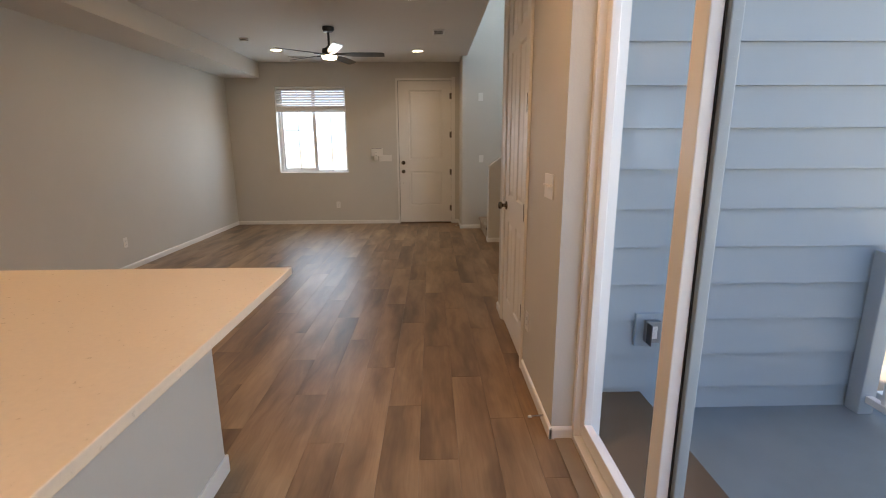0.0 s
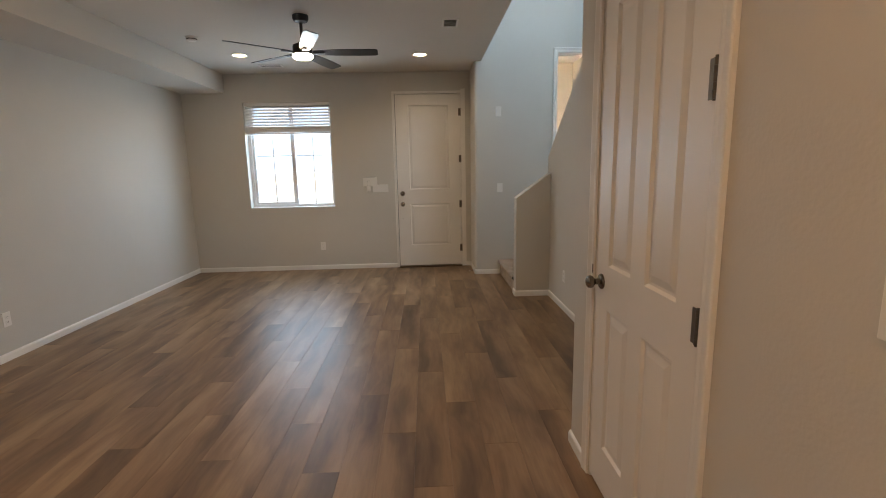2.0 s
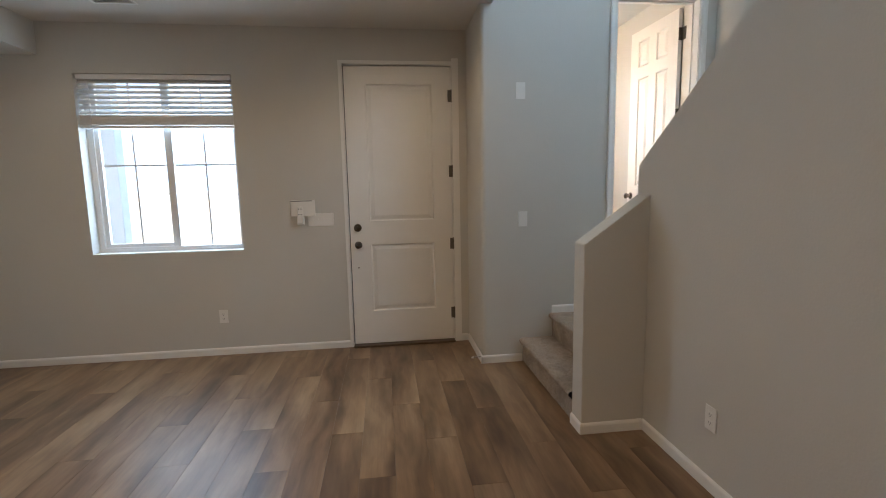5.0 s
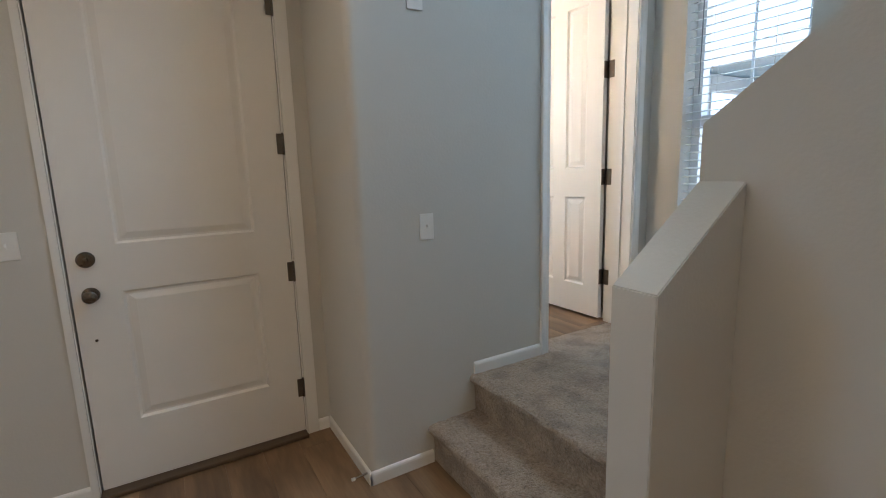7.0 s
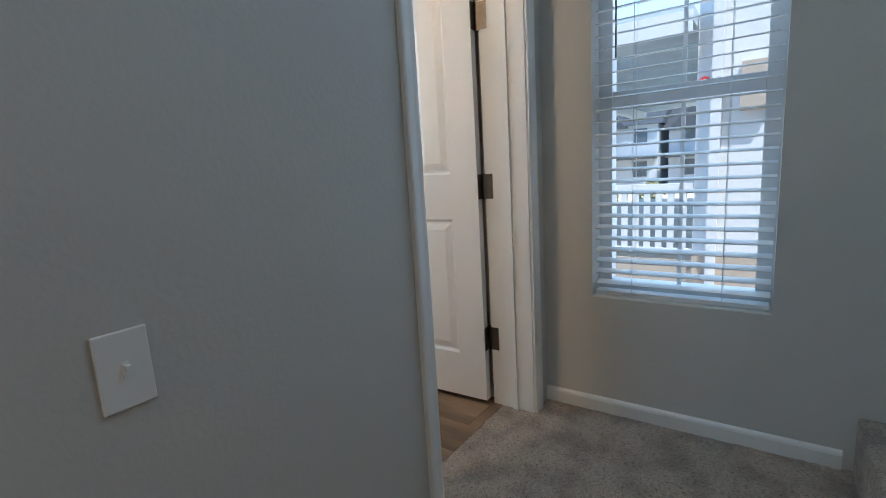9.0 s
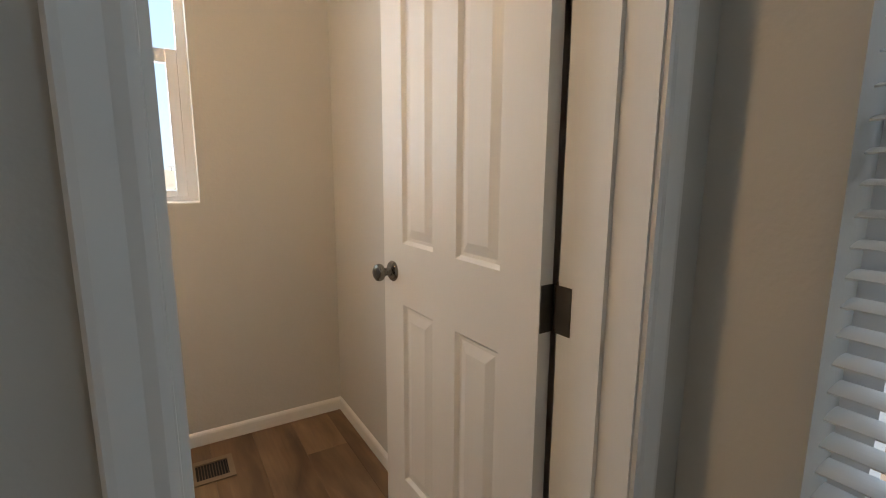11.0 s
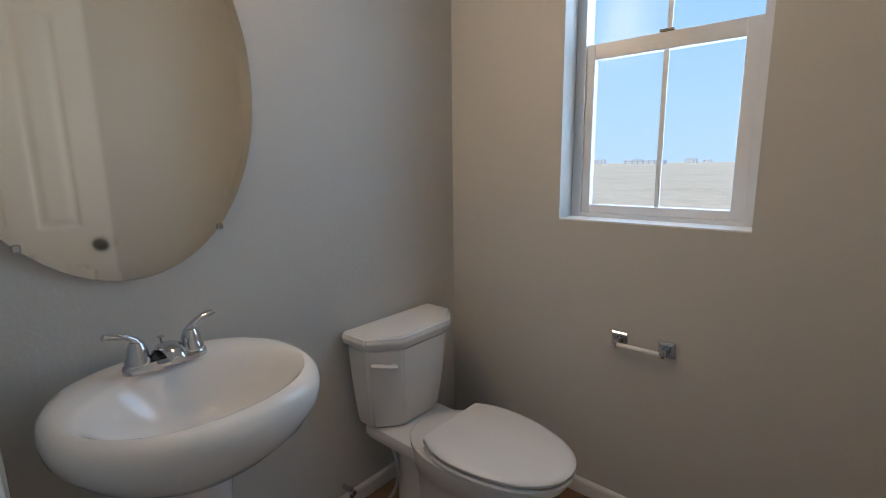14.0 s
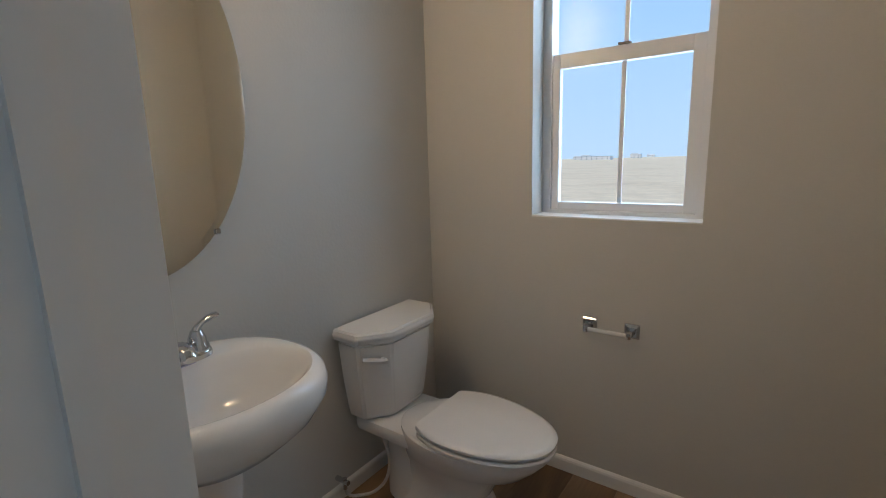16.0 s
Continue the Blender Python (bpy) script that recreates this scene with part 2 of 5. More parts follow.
M_ROOF = paint("dark_shingle", (0.075, 0.085, 0.10), 0.85, 30.0, 0.5, 0.01, 0.2, 3.0)
M_PORCH = paint("blue_grey_shingle", (0.48, 0.56, 0.62), 0.8, 30.0, 0.4, 0.006, 0.15, 2.0)
M_HOUSE = paint("pale_siding", (0.74, 0.75, 0.76), 0.7, 12.0, 0.1, 0.004, 0.04, 0.6)
M_FAR = paint("white_far_siding", (0.80, 0.80, 0.79), 0.7, 12.0, 0.1, 0.004, 0.04, 0.6)
M_HOUSE2 = paint("tan_siding", (0.50, 0.42, 0.34), 0.7, 12.0, 0.1, 0.004, 0.04, 0.6)
M_HOUSE3 = paint("blue_grey_cladding", (0.52, 0.58, 0.64), 0.7, 12.0, 0.1, 0.004, 0.04, 0.6)
M_ROOF2 = paint("pale_roof", (0.62, 0.60, 0.59), 0.85, 12.0, 0.1, 0.004, 0.06, 0.6)
M_HGLASS = paint("far_window_glass", (0.10, 0.13, 0.16), 0.12, 30.0, 0.0, 0.001, 0.1, 1.0)
M_LEAF = paint("leaf_green", (0.30, 0.30, 0.17), 0.7, 30.0, 0.1, 0.002, 0.3, 5.0)
M_BARK = paint("bark", (0.16, 0.12, 0.09), 0.9, 40.0, 0.5, 0.01, 0.2, 8.0)
M_RED = paint("red_plastic", (0.50, 0.04, 0.04), 0.5, 60.0, 0.0, 0.001, 0.1, 3.0)
M_STEEL = paint("grey_steel_pole", (0.28, 0.29, 0.30), 0.5, 60.0, 0.05, 0.001, 0.1, 3.0, 0.7)
M_PRINT = paint("faint_print", (0.42, 0.42, 0.55), 0.5, 60.0, 0.0, 0.001, 0.05, 3.0)

# ---------------------------------------------------------------- building helpers


def box(bm, x0, x1, y0, y1, z0, z1, bevel=0.0):
    m = Matrix.LocRotScale(((x0 + x1) / 2, (y0 + y1) / 2, (z0 + z1) / 2), None, (abs(x1 - x0), abs(y1 - y0), abs(z1 - z0)))
    made = bmesh.ops.create_cube(bm, size=1, matrix=m)["verts"]
    if bevel:
        edges = {e for v in made for e in v.link_edges}
        bmesh.ops.bevel(bm, geom=list(edges), offset=bevel, segments=2, affect="EDGES", profile=0.5)
    return bm


def boxmesh(*dims, bevel=0.0):
    return box(bmesh.new(), *dims, bevel=bevel)


def cyl(bm, p, q, r, r2=None, seg=20, caps=True):
    p, q = Vector(p), Vector(q)
    d = q - p
    turn = d.to_track_quat("Z", "Y").to_matrix().to_4x4()
    m = Matrix.Translation((p + q) / 2) @ turn
    bmesh.ops.create_cone(bm, cap_ends=caps, segments=seg, radius1=r, radius2=r if r2 is None else r2, depth=d.length, matrix=m)
    return bm


def lathe(bm, profile, origin, axis="z", seg=28, sx=1.0, sy=1.0, cap=True):
    """Profile rows (radius, height) turned about an axis through origin."""
    rings = []
    for r, h in profile:
        ring = []
        for k in range(seg):
            a = 2 * math.pi * k / seg
            u, v = r * math.cos(a) * sx, r * math.sin(a) * sy
            if axis == "z":
                c = (u, v, h)
            elif axis == "x":
                c = (h, u, v)
            else:
                c = (u, h, v)
            ring.append(bm.verts.new(Vector(origin) + Vector(c)))
        rings.append(ring)
    for a, b in zip(rings, rings[1:]):
        for k in range(seg):
            bm.faces.new((a[k], a[(k + 1) % seg], b[(k + 1) % seg], b[k]))
    if cap:
        bm.faces.new(rings[0])
        bm.faces.new(rings[-1])
    bmesh.ops.recalc_face_normals(bm, faces=bm.faces)
    return bm


def loft(bm, rings, cap=True):
    """Closed rings of points, all of one length, skinned in order."""
    vs = [[bm.verts.new(p) for p in ring] for ring in rings]
    n = len(vs[0])
    for a, b in zip(vs, vs[1:]):
        for k in range(n):
            bm.faces.new((a[k], a[(k + 1) % n], b[(k + 1) % n], b[k]))
    if cap:
        bm.faces.new(vs[0])
        bm.faces.new(vs[-1])
    bmesh.ops.recalc_face_normals(bm, faces=bm.faces)
    return bm


def tube(name, pts, r, material, parent=None, label=""):
    """A bent round bar through points, as a mesh."""
    cu = bpy.data.curves.new(name, "CURVE")
    cu.dimensions, cu.bevel_depth, cu.bevel_resolution, cu.resolution_u = "3D", r, 4, 8
    sp = cu.splines.new("BEZIER")
    sp.bezier_points.add(len(pts) - 1)
    for b, p in zip(sp.bezier_points, pts):
        b.co, b.handle_left_type, b.handle_right_type = p, "AUTO", "AUTO"
    cu.use_fill_caps = True
    tmp = bpy.data.objects.new(name, cu)
    scene.collection.objects.link(tmp)
    me = bpy.data.meshes.new_from_object(tmp.evaluated_get(bpy.context.evaluated_depsgraph_get()))
    bpy.data.objects.remove(tmp)
    me.name = name
    for f in me.polygons:
        f.use_smooth = True
    me.materials.clear()
    me.materials.append(material)
    ob = new(name, me)
    if parent is not None:
        ob.parent = parent
    if label:
        ob["label"] = label
    return ob


def mesh_of(name, bm, material, smooth=False):
    me = bpy.data.meshes.new(name)
    bm.to_mesh(me)
    bm.free()
    me.materials.append(material)
    if smooth:
        for f in me.polygons:
            f.use_smooth = True
        me.set_sharp_from_angle(angle=radians(38))
    return me


def part(name, bm, material, parent=None, label="", smooth=False):
    ob = new(name, mesh_of(name, bm, material, smooth))
    if parent is not None:
        ob.parent = parent
    if label:
        ob["label"] = label
    return ob


def empty(name, label, category, group="", kind="", m=None):
    ob = new(name)
    ob.empty_display_size = 0.05
    if m is not None:
        ob.matrix_world = m
    return tagged(ob, label, category, group, kind)


def structure(name, bm, material, label, category, smooth=False):
    return tagged(part(name, bm, material, None, "", smooth), label, category, "", "structure")


def wall_boxes(*rows):
    bm = bmesh.new()
    for r in rows:
        box(bm, *r)
    return bm


# ---------------------------------------------------------------- plan
XW, YF, ZC = -3.28, 8.0, 2.76          # west wall, front wall, living ceiling
XR = 0.70                              # short return wall beside the front door
YS = 7.400                             # wall with the switch, before the landing
XM = 1.40                              # long wall under the stair
XC = 0.775                             # closet wall
XE = 2.60                              # outside wall of the stair
YB = -3.4                              # kitchen end
OXL = 1.763                            # powder door opening, west side
ZL = 0.39                              # landing and powder room floor
OXR = 2.462                            # its east side
PX0, PX1, PY0, PY1, PZ = 0.80, 2.503, 7.535, 9.135, 3.08   # powder room inside
TOP = 5.4

# floor slab under the planks
structure("floor", boxmesh(XW, XM, YB, YF, -0.12, -0.004), M_GROUT, "brown wood-look vinyl plank floor of the living room", "floor")
structure("ceiling", wall_boxes((XW, 0.79, YB, YF, ZC, ZC + 0.25), (0.79, XC + 0.15, YB, 3.30, ZC, ZC + 0.25)), M_CEIL, "white textured living room ceiling", "ceiling")
structure("ceiling_soffit", boxmesh(XW, -2.69, YB, YF, 2.51, ZC - 0.003), M_CEIL, "painted drywall soffit along the ceiling edge", "soffit")
structure("ceiling_stairwell", boxmesh(0.65, XE + 0.2, 2.0, YS + 0.2, TOP, TOP + 0.1), M_CEIL, "white ceiling high above the stair", "ceiling")
structure("ceiling_powder_room", boxmesh(PX0 - 0.05, PX1 + 0.1, PY0 - 0.05, PY1 + 0.1, PZ, PZ + 0.1), M_CEIL, "white powder room ceiling", "ceiling")

# walls
WX0, WX1, WZ0, WZ1 = -2.46, -1.262, 0.919, 2.376      # living window
DX0, DX1, DZ1 = -0.366, 0.568, 2.468                  # front door opening
structure("wall_north", wall_boxes(
    (XW - 0.15, WX0, YF, YF + 0.17, -0.1, ZC + 0.2), (WX0, WX1, YF, YF + 0.17, -0.1, WZ0), (WX0, WX1, YF, YF + 0.17, WZ1, ZC + 0.2),
    (WX1, DX0, YF, YF + 0.17, -0.1, ZC + 0.2), (DX0, DX1, YF, YF + 0.17, DZ1, ZC + 0.2), (DX1, XR, YF, YF + 0.17, -0.1, ZC + 0.2)),
    M_WALL, "greige painted drywall wall with the window and entry door", "wall")
structure("wall_west", boxmesh(XW - 0.15, XW, YB, YF, -0.1, ZC + 0.2), M_WALL, "long greige painted drywall wall", "wall")
structure("wall_south", boxmesh(XW - 0.15, 1.0, YB - 0.15, YB, -0.1, ZC + 0.2), M_WALL, "greige painted wall at the kitchen end", "wall")
SY0, SY1, SZ1 = -0.27, 1.585, 2.40                     # sliding door opening
structure("wall_east", wall_boxes((XC, 0.95, YB, SY0, -0.1, ZC + 0.2), (XC, 0.95, SY0, SY1, SZ1, ZC + 0.2)), M_WALL, "greige painted wall around the sliding door", "wall")
CY0, CY1, CYE = 2.372, 3.158, 3.42                    # closet door opening, closet end
structure("wall_closet", wall_boxes((XC, 0.95, SY1, CY0, -0.1, ZC + 0.2), (XC, 0.90, CY0, CY1, 2.46, ZC + 0.2), (XC, 0.90, CY1, CYE, -0.1, ZC + 0.2),
    (XC, 0.90, 3.30, CYE, ZC + 0.2, TOP), (0.90, XM + 0.12, 3.30, CYE, -0.1, TOP)), M_WALL, "greige painted closet wall", "wall")
structure("wall_closet_back", wall_boxes((0.95, XE + 0.17, 2.02, 2.12, -0.3, 5.6), (0.95, 0.99, SY1, 2.02, -0.1, 5.6)), M_WALL, "plain wall behind the closet", "wall")
# return and landing wall; one mesh with a rounded outside corner
bm = wall_boxes((XR + 0.035, PX0, YS, YF + 0.17, -0.1, TOP), (XR, XR + 0.035, YS + 0.035, YF + 0.17, -0.1, TOP),
                (PX0, OXL, YS, PY0, -0.1, TOP), (OXL, OXR, YS, PY0, ZL + 2.475, TOP), (OXR, XE, YS, PY0, -0.1, TOP), (OXL, OXR, YS, PY0, -0.1, ZL - 0.03))
cyl(bm, (XR + 0.035, YS + 0.035, -0.1), (XR + 0.035, YS + 0.035, TOP), 0.035, seg=48)
structure("wall_landing", bm, M_WALL, "pale painted wall with rounded corner beside the landing", "wall", smooth=True)
# long wall under the stair, its top edge follows the stair
bm = bmesh.new()
slope = [(CYE, -0.1), (6.372, -0.1), (6.372, 1.522), (CYE, 1.522 + 0.745 * (6.372 - CYE))]
loft(bm, [[(XM, y, z) for y, z in slope], [(XM + 0.12, y, z) for y, z in slope]])
bmesh.ops.bevel(bm, geom=list(bm.edges), offset=0.003, segments=2, affect="EDGES")
structure("wall_stair", bm, M_WALL, "greige painted wall with a sloped top beside the stair", "wall", smooth=True)
bm = bmesh.new()
knee = [(1.025, -0.1), (XM - 0.001, -0.1), (XM - 0.001, 1.358), (1.025, 1.094)]
loft(bm, [[(x, 6.236, z) for x, z in knee], [(x, 6.372, z) for x, z in knee]])
bmesh.ops.bevel(bm, geom=list(bm.edges), offset=0.003, segments=2, affect="EDGES")
structure("wall_knee", bm, M_WALL, "low painted drywall knee wall with a sloped cap", "wall", smooth=True)
# outside wall of the stair, landing window and an upper window out of sight
BY0, BY1, BZ0, BZ1 = 6.608, 7.200, 0.878, 2.42
structure("wall_stair_outside", wall_boxes(
    (XE, XE + 0.17, 2.124, BY0, -0.3, 3.5), (XE, XE + 0.17, BY0, BY1, -0.3, BZ0), (XE, XE + 0.17, BY0, BY1, BZ1, 3.5), (XE, XE + 0.17, BY1, PY0, -0.3, 3.5),
    (XE, XE + 0.17, 2.124, 5.0, 3.5, TOP), (XE, XE + 0.17, 6.2, PY0, 3.5, TOP), (XE, XE + 0.17, 5.0, 6.2, 4.8, TOP)), M_WALL, "pale painted outside wall of the stair", "wall")
structure("wall_stairwell_west", wall_boxes((0.67, 0.79, CYE, YS, ZC + 0.25, TOP)), M_WALL, "upper painted wall above the ceiling edge", "wall")
structure("wall_stairwell_south", boxmesh(XM + 0.12, XE, 2.124, 2.22, -0.3, TOP), M_WALL, "painted wall at the top of the stair", "wall")
# powder room
QX0, QX1, QZ0, QZ1 = 1.316, 1.926, 1.472, 2.70        # powder window
structure("wall_powder_west", boxmesh(PX0 - 0.08, PX0, YF + 0.17, PY1 + 0.17, -0.3, PZ + 0.1), M_WALL, "pale powder room wall behind basin and toilet", "wall")
structure("wall_powder_north", wall_boxes((PX0, QX0, PY1, PY1 + 0.17, -0.3, PZ + 0.1), (QX0, QX1, PY1, PY1 + 0.17, -0.3, QZ0), (QX0, QX1, PY1, PY1 + 0.17, QZ1, PZ + 0.1),
    (QX1, XE + 0.17, PY1, PY1 + 0.17, -0.3, PZ + 0.1)), M_WALL, "greige powder room wall with a small window", "wall")
structure("wall_powder_east", boxmesh(PX1, XE, PY0, PY1, -0.3, PZ + 0.1), M_WALL, "greige powder room wall behind the open door", "wall")
structure("floor_powder_room", boxmesh(PX0, PX1, YS + 0.145, PY1, -0.1, ZL - 0.004), M_GROUT, "brown wood-look vinyl plank floor of the powder room", "floor")


def baseboard(x0, y0, x1, y1, nx, ny, z=0.0, h=0.064, t=0.012):
    """A run of baseboard with an eased top; (nx, ny) points into the room."""
    prof = [(0, 0), (t, 0), (t, h - 0.016), (t * 0.75, h - 0.008), (t * 0.35, h - 0.003), (0, h)]
    bm = bmesh.new()
    loft(bm, [[(x + nx * d, y + ny * d, z + u) for d, u in prof] for x, y in ((x0, y0), (x1, y1))])
    return structure("baseboard", bm, M_TRIM, "white painted wooden baseboard along the wall", "baseboard")


baseboard(XW, YB, XW, YF, 1, 0)
baseboard(XW + 0.012, YF, DX0 - 0.03, YF, 0, -1)
baseboard(DX1 + 0.062, YF, XR - 0.012, YF, 0, -1)
baseboard(XR, YF, XR, YS - 0.012, -1, 0)
baseboard(XR - 0.010, YS, 1.024, YS, 0, -1)
baseboard(1.275, YS, OXL - 0.048, YS, 0, -1, ZL)
baseboard(XM, CYE, XM, 6.236, -1, 0)
baseboard(XM - 0.012, 6.236, 1.015, 6.236, 0, -1)
baseboard(1.025, 6.226, 1.025, 6.372, -1, 0)
baseboard(XC, SY1 - 0.012, XC, CY0 - 0.065, -1, 0)
baseboard(XC, CY1 + 0.065, XC, CYE + 0.012, -1, 0)
baseboard(XC - 0.010, SY1, 0.875, SY1, 0, -1)
baseboard(XC, CYE, XM - 0.012, CYE, 0, 1)
baseboard(XE, YS, XE, 6.40, -1, 0, ZL)
baseboard(PX0, PY0 + 0.02, PX0, PY1, 1, 0, ZL)
baseboard(PX0 + 0.012, PY1, PX1, PY1, 0, -1, ZL)
baseboard(PX1, PY1 - 0.012, PX1, PY0 + 0.08, -1, 0, ZL)

# ---------------------------------------------------------------- stair, carpeted


def carpet_step(name, x0, x1, y0, y1, zb, zt, along="x"):
    """A carpeted step: riser, rounded nose, tread; it rises in +x, or in -y."""
    prof = [(0.016, zb), (0.016, zb + 0.3 * (zt - zb)), (0.014, zt - 0.062), (0.006, zt - 0.050), (-0.014, zt - 0.036), (-0.018, zt - 0.020), (-0.010, zt - 0.006), (0.008, zt)]
    length, n = (x1 - x0 if along == "x" else y1 - y0), 0
    steps = max(2, int(length / 0.012))
    prof += [(0.010 + (length - 0.010) * (k + 1) / steps, zt) for k in range(steps)]
    cross = (y0, y1) if along == "x" else (x0, x1)
    m = max(2, int((cross[1] - cross[0]) / 0.012))
    bm = bmesh.new()
    rows = []
    for j in range(m + 1):
        c = cross[0] + (cross[1] - cross[0]) * j / m
        row = []
        for d, z in prof:
            p = Vector((x0 + d, c, z)) if along == "x" else Vector((c, y1 - d, z))
            w = noise.noise(p * 75) * 0.0050 + noise.noise(p * 11) * 0.0035
            row.append(bm.verts.new(p + Vector((0, 0, w)) + Vector((-w if along == "x" else 0, 0, 0))))
        rows.append(row)
    for a, b in zip(rows, rows[1:]):
        for k in range(len(prof) - 1):
            bm.faces.new((a[k], a[k + 1], b[k + 1], b[k]))
    bmesh.ops.recalc_face_normals(bm, faces=bm.faces)
    for f in bm.faces:
        if f.normal.z < -0.5:
            f.normal_flip()
    return bm


stair = empty("stairs", "stair covered in grey-beige pile carpet", "stairs", kind="structure")
part("step", carpet_step("step", 1.018, 1.30, 6.372, YS, -0.02, 0.195), M_CARPET, stair, smooth=True)
part("landing", carpet_step("landing", 1.265, XE, 6.372, YS, 0.17, ZL), M_CARPET, stair, smooth=True)
part("landing_edge", carpet_step("landing_edge", OXL, OXR, YS, YS + 0.145, ZL - 0.05, ZL - 0.001, "x"), M_CARPET, stair, smooth=True)
part("landing_base", wall_boxes((1.06, XE, 6.373, YS, -0.1, 0.15), (1.31, XE, 6.373, YS, 0.1, ZL - 0.03)), M_DARK, stair)
for k in range(12):
    part("step", boxmesh(XM + 0.12, XE, 6.372 - 0.255 * (k + 1) - 0.02, 6.372 - 0.255 * k, ZL - 0.1 + 0.19 * k, ZL + 0.19 * (k + 1), bevel=0.012), M_CARPET, stair)

# ---------------------------------------------------------------- doors


def panel_face(bm, x0, x1, z0, z1, y, s):
    """A moulded raised panel in the hole x0..x1, z0..z1 of a door face at y; s points out of the door."""
    rings = []
    for inset, deep in ((0, 0), (0.010, 0.010), (0.019, 0.010), (0.046, 0.002)):
        rings.append([bm.verts.new(p) for p in ((x0 + inset, y - s * deep, z0 + inset), (x1 - inset, y - s * deep, z0 + inset), (x1 - inset, y - s * deep, z1 - inset), (x0 + inset, y - s * deep, z1 - inset))])
    for a, b in zip(rings, rings[1:]):
        for k in range(4):
            bm.faces.new((a[k], a[(k + 1) % 4], b[(k + 1) % 4], b[k]))
    bm.faces.new(rings[-1])


def door_leaf(w, h, t, cols, rows):
    """A moulded panel door: hinge edge at x = 0, faces at y = 0 and y = t."""
    bm = bmesh.new()
    xs = sorted({0, w, *[c for col in cols for c in col]})
    zs = sorted({0, h, *[r for row in rows for r in row]})
    for xa, xb in zip(xs, xs[1:]):
        for za, zb in zip(zs, zs[1:]):
            if (xa, xb) in cols and (za, zb) in rows:
                for y, s in ((0, -1), (t, 1)):
                    panel_face(bm, xa, xb, za, zb, y, s)
            else:
                for y in (0, t):
                    bm.faces.new([bm.verts.new(p) for p in ((xa, y, za), (xb, y, za), (xb, y, zb), (xa, y, zb))])
    for x in (0, w):
        bm.faces.new([bm.verts.new(p) for p in ((x, 0, 0), (x, t, 0), (x, t, h), (x, 0, h))])
    for z in (0, h):
        bm.faces.new([bm.verts.new(p) for p in ((0, 0, z), (w, 0, z), (w, t, z), (0, t, z))])
    bmesh.ops.remove_doubles(bm, verts=bm.verts, dist=0.0002)
    bmesh.ops.recalc_face_normals(bm, faces=bm.faces)
    return bm


def knob_mesh(p, s):
    """A round door knob with its rose; it stands out along y by the sign s."""
    prof = [(0.0, 0.0), (0.032, 0.0), (0.033, 0.004), (0.029, 0.009), (0.014, 0.012), (0.012, 0.030), (0.016, 0.034), (0.025, 0.041), (0.0275, 0.050), (0.025, 0.059), (0.016, 0.065), (0.001, 0.067)]
    return lathe(bmesh.new(), [(r, s * h) for r, h in prof[1:]], p, "y", 32)


def hinge(parent, x, y, z, face):
    """A butt hinge: two leaves and a barrel with knuckles, upright at x, y, z."""
    bm = bmesh.new()
    for k in range(5):
        z0 = z - 0.05 + 0.02 * k
        cyl(bm, (x, y, z0 + 0.0006), (x, y, z0 + 0.0194), 0.0065, seg=16)
    cyl(bm, (x, y, z + 0.05), (x, y, z + 0.054), 0.0045, seg=12)
    cyl(bm, (x, y, z - 0.054), (x, y, z - 0.05), 0.0045, seg=12)
    ob = part("hinge", bm, M_BRONZE, parent, "dull bronze-grey metal hinge", True)
    for dx, dy, wx, wy in face:
        lf = bmesh.new()
        box(lf, x + min(0, dx), x + max(0, dx) if dx else x + wx, y + min(0, dy), y + max(0, dy) if dy else y + wy, z - 0.05, z + 0.05)
        part("hinge_leaf", lf, M_BRONZE, ob)
    return ob


def casing(parent, x0, x1, z1, y, s, w=0.057, z0=0.0, label=""):
    """Colonial door casing round an opening in a wall plane y; s points into the room."""
    prof = [(0, 0.0), (0, 0.009), (0.008, 0.011), (0.020, 0.010), (0.036, 0.014), (0.046, 0.0165), (w - 0.004, 0.0165), (w, 0.013), (w, 0.0)]
    bm = bmesh.new()
    rows = [[(x0 - d, y + s * u, z0) for d, u in prof], [(x0 - d, y + s * u, z1 + d) for d, u in prof], [(x1 + d, y + s * u, z1 + d) for d, u in prof], [(x1 + d, y + s * u, z0) for d, u in prof]]
    loft(bm, rows)
    return part("casing", bm, M_TRIM, parent, label)


HZ = (0.275, 0.917, 1.563, 2.21)
SIX = ((0.20, 0.815), (0.998, 1.99), (2.095, 2.33))      # panel rows

# entry door: two raised panels, deadbolt and knob, four hinges
fd = empty("door_1", "closed white entry door with two raised panels", "door", kind="structure", m=Matrix.Translation((0, YF, 0)))
leaf = part("door_leaf", door_leaf(0.912, 2.432, 0.042, [(0.165, 0.735)], [(0.30, 0.905), (1.115, 2.285)]), M_DOOR, fd)
leaf.matrix_local = pose(0.558, 0.044, 0.024, 0, 0, 180)
fd_wood = bmesh.new()
box(fd_wood, DX0, DX0 + 0.004, 0.0, 0.16, 0, DZ1)
box(fd_wood, DX1 - 0.006, DX1, 0.0, 0.16, 0, DZ1)
box(fd_wood, DX0 + 0.004, DX1 - 0.006, 0.0, 0.16, DZ1 - 0.003, DZ1)
part("jamb", fd_wood, M_TRIM, fd)
# black sheet behind the whole leaf paints the shade in the door gaps
part("weatherstrip", wall_boxes((DX0 + 0.004, DX1 - 0.006, 0.052, 0.06, 0.0, DZ1 - 0.003)), M_RUBBER, fd, "black sheet behind the leaf, shade of the door gaps")
